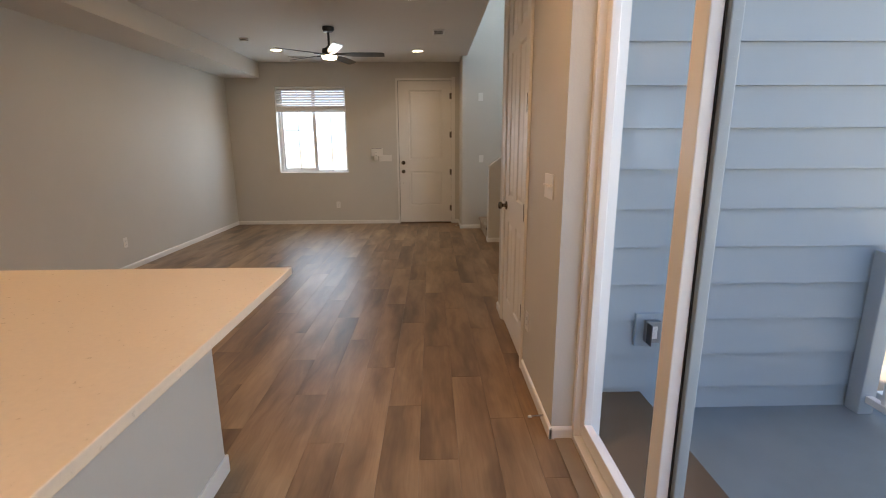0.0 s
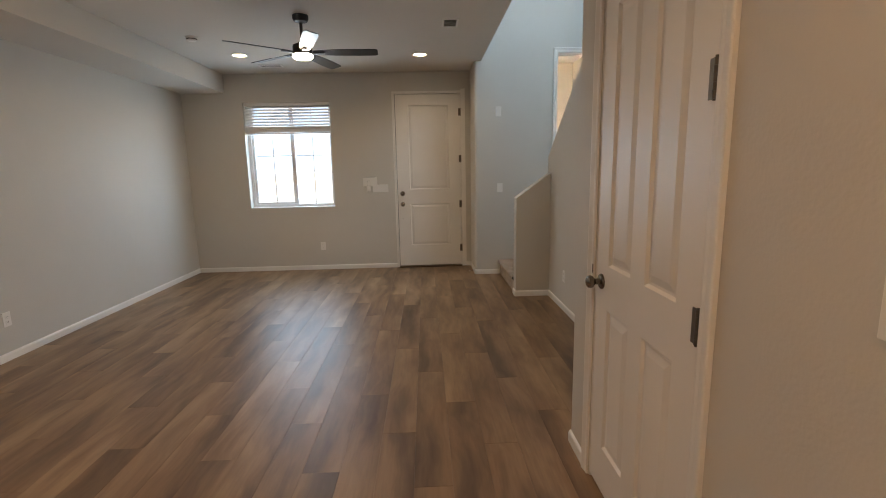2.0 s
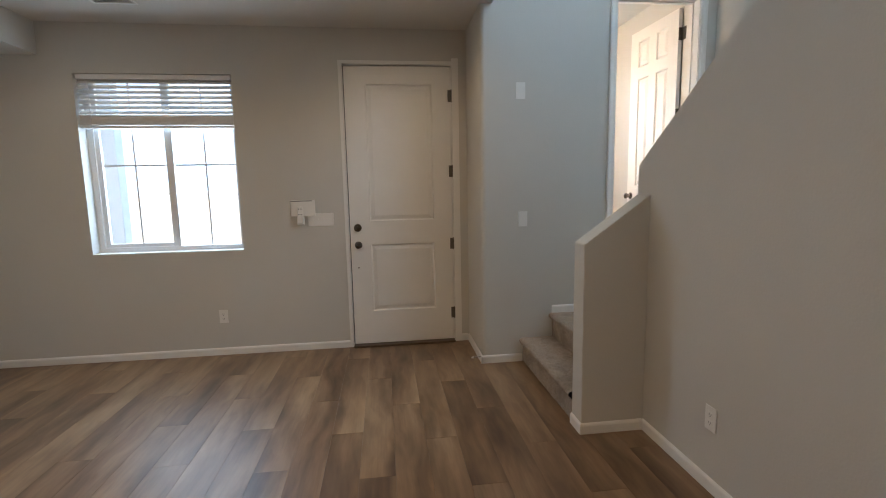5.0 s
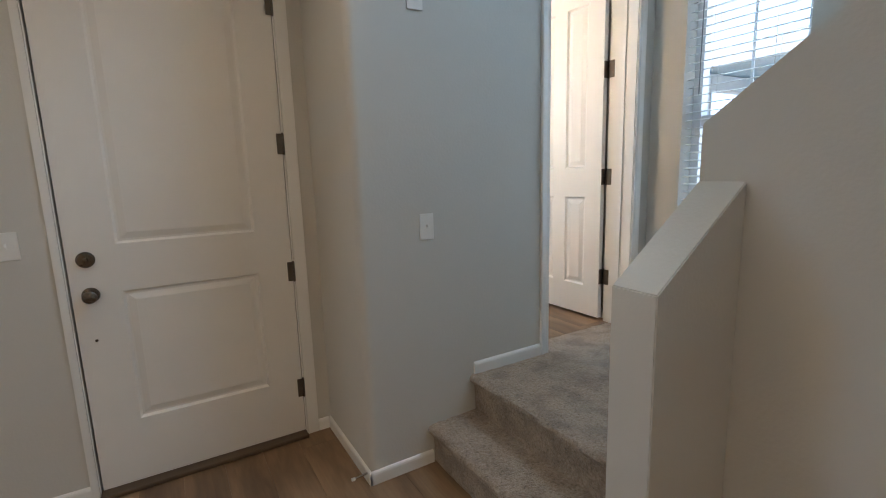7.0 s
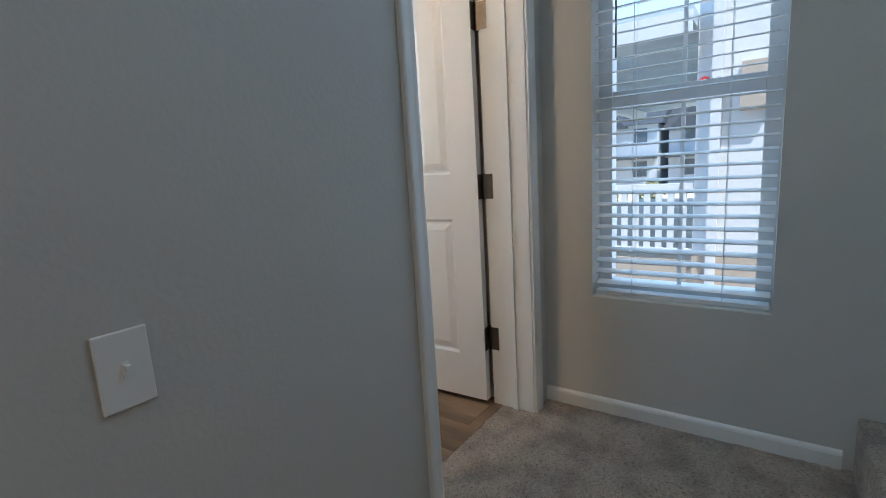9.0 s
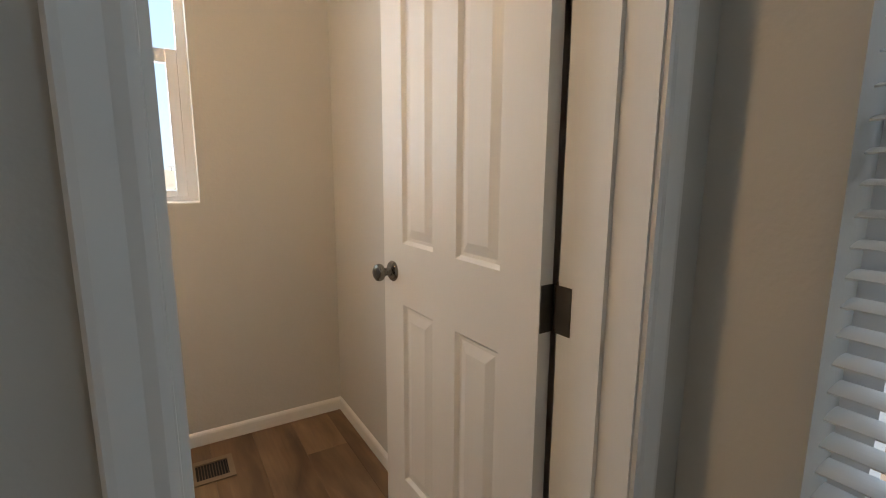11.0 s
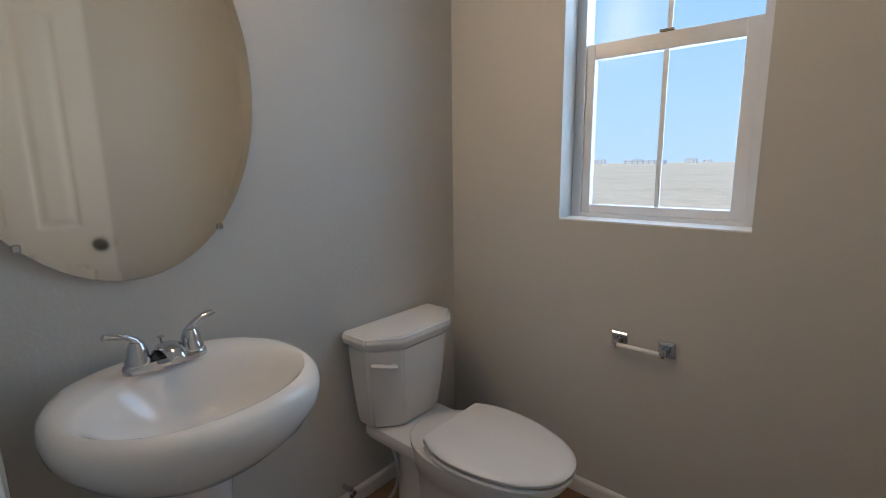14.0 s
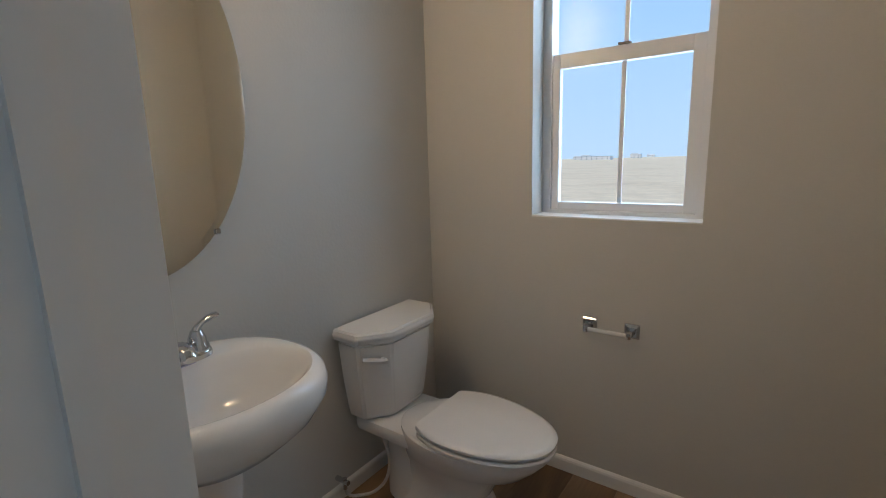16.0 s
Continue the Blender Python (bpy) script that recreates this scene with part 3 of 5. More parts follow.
part("casing", wall_boxes((DX1 + 0.002, DX1 + 0.060, -0.012, -0.001, 0, DZ1 + 0.055), (DX0 - 0.03, DX0 - 0.002, -0.010, -0.001, 0, DZ1 + 0.03), (DX0 - 0.002, DX1 + 0.002, -0.010, -0.001, DZ1 + 0.002, DZ1 + 0.03)), M_TRIM, fd)
part("threshold", boxmesh(DX0 + 0.004, DX1 - 0.006, -0.055, 0.16, 0.001, 0.020, bevel=0.005), M_THRESH, fd, "dark bronze metal threshold")
part("knob", knob_mesh((-0.287, 0.002, 0.928), -1), M_NICKEL, fd, "brushed nickel round knob", True)
part("deadbolt", lathe(bmesh.new(), [(0.034, 0), (0.034, -0.008), (0.028, -0.014), (0.010, -0.015), (0.009, -0.032), (0.001, -0.033)], (-0.287, 0.002, 1.082), "y", 28), M_NICKEL, fd, "brushed nickel deadbolt turn", True)
part("strike_mark", lathe(bmesh.new(), [(0.006, 0), (0.006, -0.004), (0.001, -0.006)], (-0.292, 0.002, 0.725), "y", 14), M_NICKEL, fd, "small metal screw cap")
for z in HZ:
    hinge(fd, 0.563, -0.006, z, [(-0.03, 0, 0, 0.002)])


def interior_door(name, w, label, knob_z=0.945, rows=SIX):
    """An eight-foot six-panel door in local axes, hinge edge at the origin."""
    d = empty(name, label, "door", kind="structure")
    s, c = 0.125, 0.108
    pw = (w - 2 * s - c) / 2
    part("door_leaf", door_leaf(w, 2.43, 0.035, [(s, s + pw), (s + pw + c, w - s)], list(rows)), M_DOOR, d).location = (0, 0, 0.022)
    part("knob", knob_mesh((w - 0.063, 0.0, knob_z), -1), M_NICKEL, d, "brushed nickel round knob", True)
    part("knob", knob_mesh((w - 0.063, 0.035, knob_z), 1), M_NICKEL, d, "brushed nickel round knob", True)
    part("latch", boxmesh(w - 0.001, w + 0.007, 0.008, 0.027, knob_z - 0.028, knob_z + 0.028), M_BRONZE, d, "metal latch plate")
    return d


# closet door, closed, opening into the living room
cd = interior_door("door_2", 0.762, "closed white six-panel closet door with nickel knob")
cd.matrix_world = pose(XC + 0.001, CY0 + 0.012, 0, 0, 0, 90) @ Matrix.Diagonal((1, -1, 1, 1))
for z in (0.345, 0.987, 1.630, 2.270):
    hinge(cd, 0.0, -0.006, z, [(0.028, 0, 0, 0.0025)])
fr = empty("door_frame", "white painted closet door casing and jamb", "door frame", kind="structure", m=pose(XC, 0, 0, 0, 0, 90) @ Matrix.Diagonal((1, -1, 1, 1)))
casing(fr, CY0 - 0.002, CY1 + 0.002, 2.462, -0.001, -1)
part("strike_plate", boxmesh(CY1 - 0.004, CY1 + 0.006, -0.013, -0.0115, 0.965, 1.005, bevel=0.0006), M_BRONZE, fr, "dull metal strike plate lip")
part("jamb", wall_boxes((CY0, CY0 + 0.009, 0.001, 0.12, 0, 2.458), (CY1 - 0.009, CY1, 0.001, 0.12, 0, 2.458), (CY0 + 0.009, CY1 - 0.009, 0.001, 0.12, 2.455, 2.458), (CY0 + 0.009, CY1 - 0.009, 0.042, 0.056, 0, 2.455)), M_TRIM, fr)

# powder room door, open against the wall
OX0, OX1 = OXL, OXR
pd = interior_door("door_3", 0.70, "open white six-panel powder room door with nickel knob", 0.912, ((0.20, 0.795), (0.985, 1.99), (2.095, 2.33)))
pd.matrix_world = pose(2.449, 7.6045, ZL, 0, 0, 92)
# in local axes of the door, its hinge edge looks at the jamb
for z in (0.300, 0.950, 1.600, 2.250):
    hg = hinge(pd, -0.008, -0.009, z, [])
    for bx in ((-0.0030, -0.0004, 0.0, 0.033), (-0.052, -0.010, 0.0005, 0.0028)):
        part("hinge_leaf", boxmesh(*bx, z - 0.05, z + 0.05), M_BRONZE, hg)
fr = empty("door_frame", "white painted powder room door casing and jamb", "door frame", kind="structure")
casing(fr, OX0 + 0.010, OX1 - 0.006, ZL + 2.46, YS - 0.001, -1, z0=ZL)
casing(fr, OX0, OX1 + 0.001, ZL + 2.46, PY0 + 0.001, 1, w=0.04, z0=ZL)
part("jamb", wall_boxes((OX0, OX0 + 0.012, YS - 0.001, PY0 + 0.001, ZL - 0.02, ZL + 2.458), (OX1 - 0.012, OX1, YS - 0.001, 7.588, ZL - 0.02, ZL + 2.458), (OX0 + 0.012, OX1 - 0.012, YS - 0.001, PY0 + 0.001, ZL + 2.446, ZL + 2.458)), M_TRIM, fr)
part("door_stop", wall_boxes((OX0 + 0.012, OX0 + 0.022, YS + 0.07, PY0 - 0.045, ZL, ZL + 2.446), (OX1 - 0.022, OX1 - 0.012, YS + 0.07, PY0 - 0.045, ZL, ZL + 2.446), (OX0 + 0.022, OX1 - 0.022, YS + 0.07, PY0 - 0.045, ZL + 2.436, ZL + 2.446)), M_TRIM, fr)

# ---------------------------------------------------------------- sliding door to the deck
sd = empty("door_4", "closed white vinyl sliding glass door to the deck", "sliding door", kind="structure")
part("frame", wall_boxes((0.875, 1.00, SY1 - 0.03, SY1, 0.0, SZ1), (0.875, 1.00, SY0, SY0 + 0.045, 0.0, SZ1), (0.875, 1.00, SY0 + 0.045, SY1 - 0.03, SZ1 - 0.05, SZ1), (0.875, 1.00, SY0 + 0.045, SY1 - 0.03, -0.02, 0.028)), M_VINYL, sd)
part("track", wall_boxes((0.925, 0.93, SY0 + 0.045, SY1 - 0.03, 0.028, 0.045), (0.965, 0.97, SY0 + 0.045, SY1 - 0.03, 0.028, 0.045)), M_VINYL, sd)
part("sill_strip", boxmesh(0.79, 0.874, SY0, SY1, -0.003, 0.006, bevel=0.002), M_VENT, sd, "tan vinyl floor transition strip")


def sash(parent, x0, x1, y0, y1, z0, z1, fw, name="panel", far=None, mat=None):
    far = far or fw
    bm = bmesh.new()
    box(bm, x0, x1, y0, y0 + fw, z0, z1, 0.004)
    box(bm, x0, x1, y1 - far, y1, z0, z1, 0.004)
    box(bm, x0, x1, y0 + fw - 0.002, y1 - far + 0.002, z0, z0 + fw, 0.004)
    box(bm, x0, x1, y0 + fw - 0.002, y1 - far + 0.002, z1 - fw, z1, 0.004)
    ob = part(name, bm, mat or M_VINYL, parent)
    xm = (x0 + x1) / 2
    g = part("pane", boxmesh(xm - 0.003, xm + 0.003, y0 + fw, y1 - far, z0 + fw, z1 - fw), M_GLASS, ob)
    g.visible_shadow = False
    return ob


sash(sd, 0.905, 0.943, 0.83, SY1 - 0.03, 0.045, SZ1 - 0.05, 0.075, far=0.05)
sash(sd, 0.948, 0.982, SY0 + 0.045, 0.865, 0.045, SZ1 - 0.05, 0.055, mat=M_SASH)
part("weatherstrip", boxmesh(0.9435, 0.9475, 0.827, 0.860, 0.045, SZ1 - 0.05), M_RUBBER, sd, "black weatherstrip between panels")

# ---------------------------------------------------------------- windows
w1 = empty("window_1", "white vinyl sliding window with grilles, in a drywall reveal", "window", kind="structure")
YG = YF + 0.105
part("window_frame", wall_boxes((WX0, WX0 + 0.045, YG, YG + 0.06, WZ0, WZ1), (WX1 - 0.045, WX1, YG, YG + 0.06, WZ0, WZ1), (WX0 + 0.045, WX1 - 0.045, YG, YG + 0.06, WZ0, WZ0 + 0.045), (WX0 + 0.045, WX1 - 0.045, YG, YG + 0.06, WZ1 - 0.045, WZ1)), M_VINYL, w1)
part("window_sill", boxmesh(WX0, WX1, YF + 0.001, YG, WZ0 - 0.004, WZ0 + 0.006, bevel=0.002), M_TRIM, w1)
xm = -1.838
part("meeting_stile", boxmesh(xm - 0.03, xm + 0.03, YG + 0.005, YG + 0.05, WZ0 + 0.045, WZ1 - 0.045, bevel=0.003), M_VINYL, w1)
part("sash", wall_boxes((WX0 + 0.045, WX0 + 0.08, YG + 0.02, YG + 0.05, WZ0 + 0.045, WZ1 - 0.045), (WX0 + 0.08, xm - 0.03, YG + 0.02, YG + 0.05, WZ0 + 0.045, WZ0 + 0.075)), M_VINYL, w1)
for a, b in ((WX0 + 0.08, xm - 0.03), (xm + 0.03, WX1 - 0.045)):
    g = part("pane", boxmesh(a, b, YG + 0.034, YG + 0.038, WZ0 + 0.045, WZ1 - 0.045), M_GLASS, w1)
    g.visible_shadow = False
    c = (a + b) / 2
    part("grille", wall_boxes((c - 0.007, c + 0.007, YG + 0.028, YG + 0.033, WZ0 + 0.045, WZ1 - 0.045), (a, c - 0.007, YG + 0.028, YG + 0.033, 1.648, 1.662), (c + 0.007, b, YG + 0.028, YG + 0.033, 1.648, 1.662)), M_VINYL, w1)

w2 = empty("window_2", "white vinyl single-hung window on the landing", "window", kind="structure")
XG = XE + 0.10
part("window_frame", wall_boxes((XG, XG + 0.06, BY0, BY0 + 0.05, BZ0, BZ1), (XG, XG + 0.06, BY1 - 0.05, BY1, BZ0, BZ1), (XG, XG + 0.06, BY0 + 0.05, BY1 - 0.05, BZ0, BZ0 + 0.05), (XG, XG + 0.06, BY0 + 0.05, BY1 - 0.05, BZ1 - 0.05, BZ1)), M_VINYL, w2)
part("meeting_rail", boxmesh(XG + 0.005, XG + 0.055, BY0 + 0.05, BY1 - 0.05, 1.615, 1.675, bevel=0.003), M_VINYL, w2)
part("window_sill", boxmesh(XE + 0.001, XG, BY0, BY1, BZ0 - 0.004, BZ0 + 0.006, bevel=0.002), M_TRIM, w2)
for a, b in ((BZ0 + 0.05, 1.615), (1.675, BZ1 - 0.05)):
    g = part("pane", boxmesh(XG + 0.030, XG + 0.034, BY0 + 0.05, BY1 - 0.05, a, b), M_GLASS, w2)
    g.visible_shadow = False
    part("grille", boxmesh(XG + 0.022, XG + 0.028, 6.897, 6.911, a, b), M_VINYL, w2)

w3 = empty("window_3", "white vinyl single-hung powder room window with grilles", "window", kind="structure")
YP = PY1 + 0.10
part("window_frame", wall_boxes((QX0, QX0 + 0.035, YP, YP + 0.065, QZ0, QZ1), (QX1 - 0.035, QX1, YP, YP + 0.065, QZ0, QZ1), (QX0 + 0.035, QX1 - 0.035, YP, YP + 0.065, QZ0, QZ0 + 0.02), (QX0 + 0.035, QX1 - 0.035, YP, YP + 0.065, QZ1 - 0.04, QZ1)), M_VINYL, w3)
bm = bmesh.new()
box(bm, QX0 + 0.035, QX0 + 0.065, YP + 0.012, YP + 0.045, QZ0 + 0.02, 2.10, 0.003)
box(bm, QX1 - 0.078, QX1 - 0.035, YP + 0.012, YP + 0.045, QZ0 + 0.02, 2.10, 0.003)
box(bm, QX0 + 0.065, QX1 - 0.078, YP + 0.012, YP + 0.045, QZ0 + 0.02, QZ0 + 0.052, 0.003)
box(bm, QX0 + 0.065, QX1 - 0.078, YP + 0.012, YP + 0.045, 2.045, 2.10, 0.003)
part("sash", bm, M_VINYL, w3)
part("sash_lock", boxmesh(1.60, 1.645, YP + 0.004, YP + 0.03, 2.10, 2.108, bevel=0.002), M_BRONZE, w3, "dark sash lock")
part("window_sill", boxmesh(QX0, QX1, PY1 + 0.001, YP, QZ0 - 0.004, QZ0 + 0.006, bevel=0.002), M_TRIM, w3)
for a, b, y in ((QZ0 + 0.052, 2.045, YP + 0.030), (2.10, QZ1 - 0.04, YP + 0.045)):
    g = part("pane", boxmesh(QX0 + 0.036, QX1 - 0.036, y, y + 0.004, a, b), M_GLASS, w3)
    g.visible_shadow = False
    part("grille", boxmesh(1.614, 1.630, y - 0.007, y - 0.001, a, b), M_VINYL, w3)

# ---------------------------------------------------------------- window blinds


def slat_mesh(length, width, tilt):
    """A curved blind slat along x, tilted about it."""
    bm = bmesh.new()
    n = 5
    c, s = math.cos(radians(tilt)), math.sin(radians(tilt))
    top, bot = [], []
    for k in range(n + 1):
        u = width * (k / n - 0.5)
        h = 0.003 * (1 - (2 * u / width) ** 2)
        for lst, dz in ((top, 0.0014), (bot, -0.0014)):
            v, w = u, h + dz
            lst.append((v * c - w * s, v * s + w * c))
    ring = top + bot[::-1]
    loft(bm, [[(x, a, b) for a, b in ring] for x in (-length / 2, length / 2)])
    return bm


def cord(parent, x, y, z0, z1, r=0.0012):
    part("cord", cyl(bmesh.new(), (x, y, z0), (x, y, z1), r, seg=8), M_SLAT, parent)


bl = empty("window_blind", "white faux-wood blind drawn half up over the window", "blind", m=Matrix.Translation((-1.861, YF + 0.045, 0)))
part("headrail", boxmesh(-0.590, 0.590, -0.028, 0.028, 2.334, 2.374, bevel=0.003), M_SLAT, bl)
me = mesh_of("slat", slat_mesh(1.185, 0.05, 40), M_SLAT)
for k in range(7):
    s = new("slat", me)
    s.parent, s.location = bl, (0, 0, 2.320 - 0.040 * k)
me = mesh_of("slat", slat_mesh(1.185, 0.05, 4), M_SLAT)
for k in range(24):
    s = new("slat", me)
    s.parent, s.location = bl, (0.002 * math.sin(k * 2.1), 0, 2.054 - 0.0034 * k)
part("bottom_rail", boxmesh(-0.592, 0.592, -0.026, 0.026, 1.950, 1.970, bevel=0.003), M_SLAT, bl)
for x in (-0.44, -0.15, 0.15, 0.44):
    cord(bl, x, -0.027, 1.96, 2.31)
    cord(bl, x, 0.027, 1.96, 2.31)
cord(bl, -0.50, -0.034, 1.30, 2.31, 0.003)

bl = empty("window_blind", "white faux-wood blind lowered over the landing window, slats open", "blind", m=pose(XE + 0.045, 6.904, 0, 0, 0, 90))
part("headrail", boxmesh(-0.29, 0.29, -0.028, 0.028, BZ1 - 0.05, BZ1 - 0.002, bevel=0.003), M_SLAT, bl)
me = mesh_of("slat", slat_mesh(0.578, 0.05, -9), M_SLAT)
for k in range(32):
    s = new("slat", me)
    s.parent, s.location = bl, (0, 0, 0.935 + 0.0445 * k)
part("bottom_rail", boxmesh(-0.289, 0.289, -0.026, 0.026, 0.886, 0.904, bevel=0.003), M_SLAT, bl)
for x in (-0.15, 0.15):
    cord(bl, x, -0.027, 0.90, BZ1 - 0.04)
    cord(bl, x, 0.027, 0.90, BZ1 - 0.04)
part("tilt_wand", cyl(bmesh.new(), (0.21, 0.037, 1.78), (0.21, 0.037, BZ1 - 0.06), 0.0035, seg=10), M_STEEL, bl, "thin grey tilt wand")

# ---------------------------------------------------------------- ceiling fan and lights
FX, FY = -1.0, 5.58
fan = empty("ceiling_fan", "black five-blade ceiling fan with a lit lamp", "ceiling fan", m=Matrix.Translation((FX, FY, ZC)))
part("canopy", lathe(bmesh.new(), [(0.068, -0.001), (0.068, -0.030), (0.055, -0.052), (0.020, -0.060), (0.014, -0.062)], (0, 0, 0), "z", 32), M_BLACK, fan, smooth=True)
part("downrod", cyl(bmesh.new(), (0, 0, -0.25), (0, 0, -0.055), 0.0135), M_BLACK, fan, smooth=True)
part("motor", lathe(bmesh.new(), [(0.020, -0.205), (0.030, -0.220), (0.042, -0.230), (0.078, -0.245), (0.084, -0.260), (0.084, -0.302), (0.092, -0.312), (0.092, -0.325)], (0, 0, 0), "z", 36), M_BLACK, fan, smooth=True)
part("lamp_lens", lathe(bmesh.new(), [(0.086, -0.325), (0.086, -0.345), (0.075, -0.357), (0.038, -0.363), (0.002, -0.364)], (0, 0, 0), "z", 36), M_FANLAMP, fan, "glowing white lamp lens", True)
bm = bmesh.new()
ring = []
for r, half in ((0.090, 0.030), (0.15, 0.043), (0.28, 0.055), (0.48, 0.060), (0.635, 0.057), (0.656, 0.044)):
    ring.append((r, half))
outline = [(r, h) for r, h in ring] + [(r, -h) for r, h in ring[::-1]]
c12, s12 = math.cos(radians(-12)), math.sin(radians(-12))
loft(bm, [[(r, h * c12 - dz * s12, h * s12 + dz * c12) for r, h in outline] for dz in (-0.003, 0.003)])
blade_me = mesh_of("blade", bm, M_BLADE)
for k in range(5):
    b = new("blade", blade_me)
    b.parent = fan
    b.matrix_local = pose(0, 0, -0.305, 0, 0, 2 + 72 * k)
    irn = bmesh.new()
    box(irn, 0.07, 0.19, -0.018, 0.018, -0.012, -0.004, 0.002)
    i = part("blade_iron", irn, M_BLACK, b)
area_lamp("fan_lamp_light", (FX, FY, ZC - 0.375), (FX, FY, 0), 0.16, 0.16, 2.9, WARM, "DISK")


def can_light(x, y, z=ZC, watts=1.25, tone=WARM):
    c = empty("recessed_light", "round recessed ceiling light with white trim, lit", "recessed light", "ceiling lights", m=Matrix.Translation((x, y, z)))
    part("trim_ring", lathe(bmesh.new(), [(0.070, -0.001), (0.092, -0.001), (0.094, -0.004), (0.088, -0.009), (0.072, -0.006)], (0, 0, 0), "z", 40, cap=False), M_TRIM, c, smooth=True)
    part("lens", lathe(bmesh.new(), [(0.071, -0.0015), (0.071, -0.005), (0.001, -0.0055)], (0, 0, 0), "z", 40), M_LAMP, c, "glowing warm lens")
    area_lamp("recessed_lamp_light", (x, y, z - 0.02), (x, y, 0), 0.13, 0.13, watts, tone, "DISK", 150)


can_light(0.02, 7.02, watts=1.7)
can_light(-2.05, 6.95, watts=1.8)
for x, y in ((0.03, 4.43), (-2.05, 4.43)):
    can_light(x, y)
for x, y in ((0.15, 1.25), (-2.2, 1.6), (0.1, -1.2), (-2.2, -1.2)):
    can_light(x, y, watts=5.4, tone=(1.0, 0.60, 0.32))


def ceiling_register(x, y, w, d):
    v = empty("ceiling_vent", "small white louvred ceiling air register", "vent", "ceiling vents", m=Matrix.Translation((x, y, ZC)))
    part("frame", wall_boxes((-w / 2, w / 2, -d / 2, -d / 2 + 0.018, -0.008, -0.001), (-w / 2, w / 2, d / 2 - 0.018, d / 2, -0.008, -0.001), (-w / 2, -w / 2 + 0.018, -d / 2 + 0.018, d / 2 - 0.018, -0.008, -0.001), (w / 2 - 0.018, w / 2, -d / 2 + 0.018, d / 2 - 0.018, -0.008, -0.001)), M_TRIM, v)
    # near-black sheet painted as the shade behind the louvres
    part("backing", boxmesh(-w / 2 + 0.018, w / 2 - 0.018, -d / 2 + 0.018, d / 2 - 0.018, -0.003, -0.001), M_DARK, v, "dark sheet for the shade inside the vent")
    n = 6
    for k in range(n):
        yy = -d / 2 + 0.018 + (d - 0.036) * (k + 0.5) / n
        part("slat", boxmesh(-w / 2 + 0.018, w / 2 - 0.018, yy - 0.002, yy + 0.0015, -0.005, -0.0035), M_TRIM, v)


ceiling_register(-1.88, 7.52, 0.29, 0.14)
ceiling_register(0.315, 5.82, 0.15, 0.24)
sm = empty("smoke_detector", "small round white smoke detector on the ceiling", "smoke detector", m=Matrix.Translation((-2.23, 6.2, ZC)))
part("base", lathe(bmesh.new(), [(0.060, -0.001), (0.060, -0.010), (0.056, -0.014)], (0, 0, 0), "z", 32), M_PLATE, sm, smooth=True)
part("cover", lathe(bmesh.new(), [(0.050, -0.014), (0.048, -0.032), (0.034, -0.038), (0.002, -0.039)], (0, 0, 0), "z", 32), M_PLATE, sm, smooth=True)
# near-black band painted as the shade in the slots
part("grille_slot", lathe(bmesh.new(), [(0.0505, -0.018), (0.0505, -0.026), (0.0490, -0.026)], (0, 0, 0), "z", 32), M_DARK, sm, "dark band for the shade in the vent slots")

# ---------------------------------------------------------------- switches, outlets, small wall things


def plate(name, label, category, m, w, h, kind, group=""):
    """A wall plate in local axes: x along the wall, z up, y out of the wall towards -y."""
    p = empty(name, label, category, group, m=m)
    part("cover", boxmesh(-w / 2, w / 2, -0.006, -0.0005, -h / 2, h / 2, bevel=0.0025), M_PLATE, p)
    if kind.startswith("toggle"):
        n = int(kind[-1])
        for k in range(n):
            x = (k - (n - 1) / 2) * 0.046
            part("toggle", wall_boxes((x - 0.005, x + 0.005, -0.0075, -0.006, -0.012, 0.012), (x - 0.0035, x + 0.0035, -0.020, -0.0075, 0.000, 0.009)), M_PLATE, p)
    elif kind == "duplex":
        for z in (-0.02, 0.02):
            part("socket", boxmesh(-0.016, 0.016, -0.0075, -0.006, z - 0.013, z + 0.013, bevel=0.0007), M_PLATE, p)
            part("slots", wall_boxes((-0.007, -0.005, -0.0079, -0.0075, z - 0.003, z + 0.006), (0.005, 0.007, -0.0079, -0.0075, z - 0.003, z + 0.006), (-0.002, 0.002, -0.0079, -0.0075, z - 0.010, z - 0.006)), M_DARK, p)
    elif kind == "data":
        for z in (-0.026, 0.0, 0.026):
            part("jack", boxmesh(-0.008, 0.008, -0.0075, -0.006, z - 0.008, z + 0.008, bevel=0.0007), M_DARK, p, "dark jack socket")
    elif kind == "slot":
        part("slot", boxmesh(-0.004, 0.004, -0.0075, -0.006, -0.045, 0.045), M_DARK, p, "dark brush slot")
    return p


def on_y(x, y, z):
    return pose(x, y, z, 0, 0, 0)


def on_west_face(x, y, z):
    return pose(x, y, z, 0, 0, -90)


def on_east_face(x, y, z):
    return pose(x, y, z, 0, 0, 90)


plate("light_switch", "white single toggle light switch on the landing wall", "light switch", on_y(1.030, YS, 1.162), 0.072, 0.118, "toggle1", "light switches")
plate("wall_plate", "white blank cover plate high on the landing wall", "wall plate", on_y(1.010, YS, 2.137), 0.074, 0.124, "blank")
plate("light_switch", "white triple toggle light switch on the closet wall", "light switch", on_west_face(XC, 1.818, 1.198), 0.162, 0.118, "toggle3", "light switches")
plate("wall_outlet", "white duplex wall outlet near the floor", "wall outlet", on_west_face(XC, 2.20, 0.36), 0.072, 0.116, "duplex", "wall outlets")
plate("wall_outlet", "white duplex wall outlet near the floor", "wall outlet", on_west_face(XM, 5.68, 0.345), 0.072, 0.116, "duplex", "wall outlets")
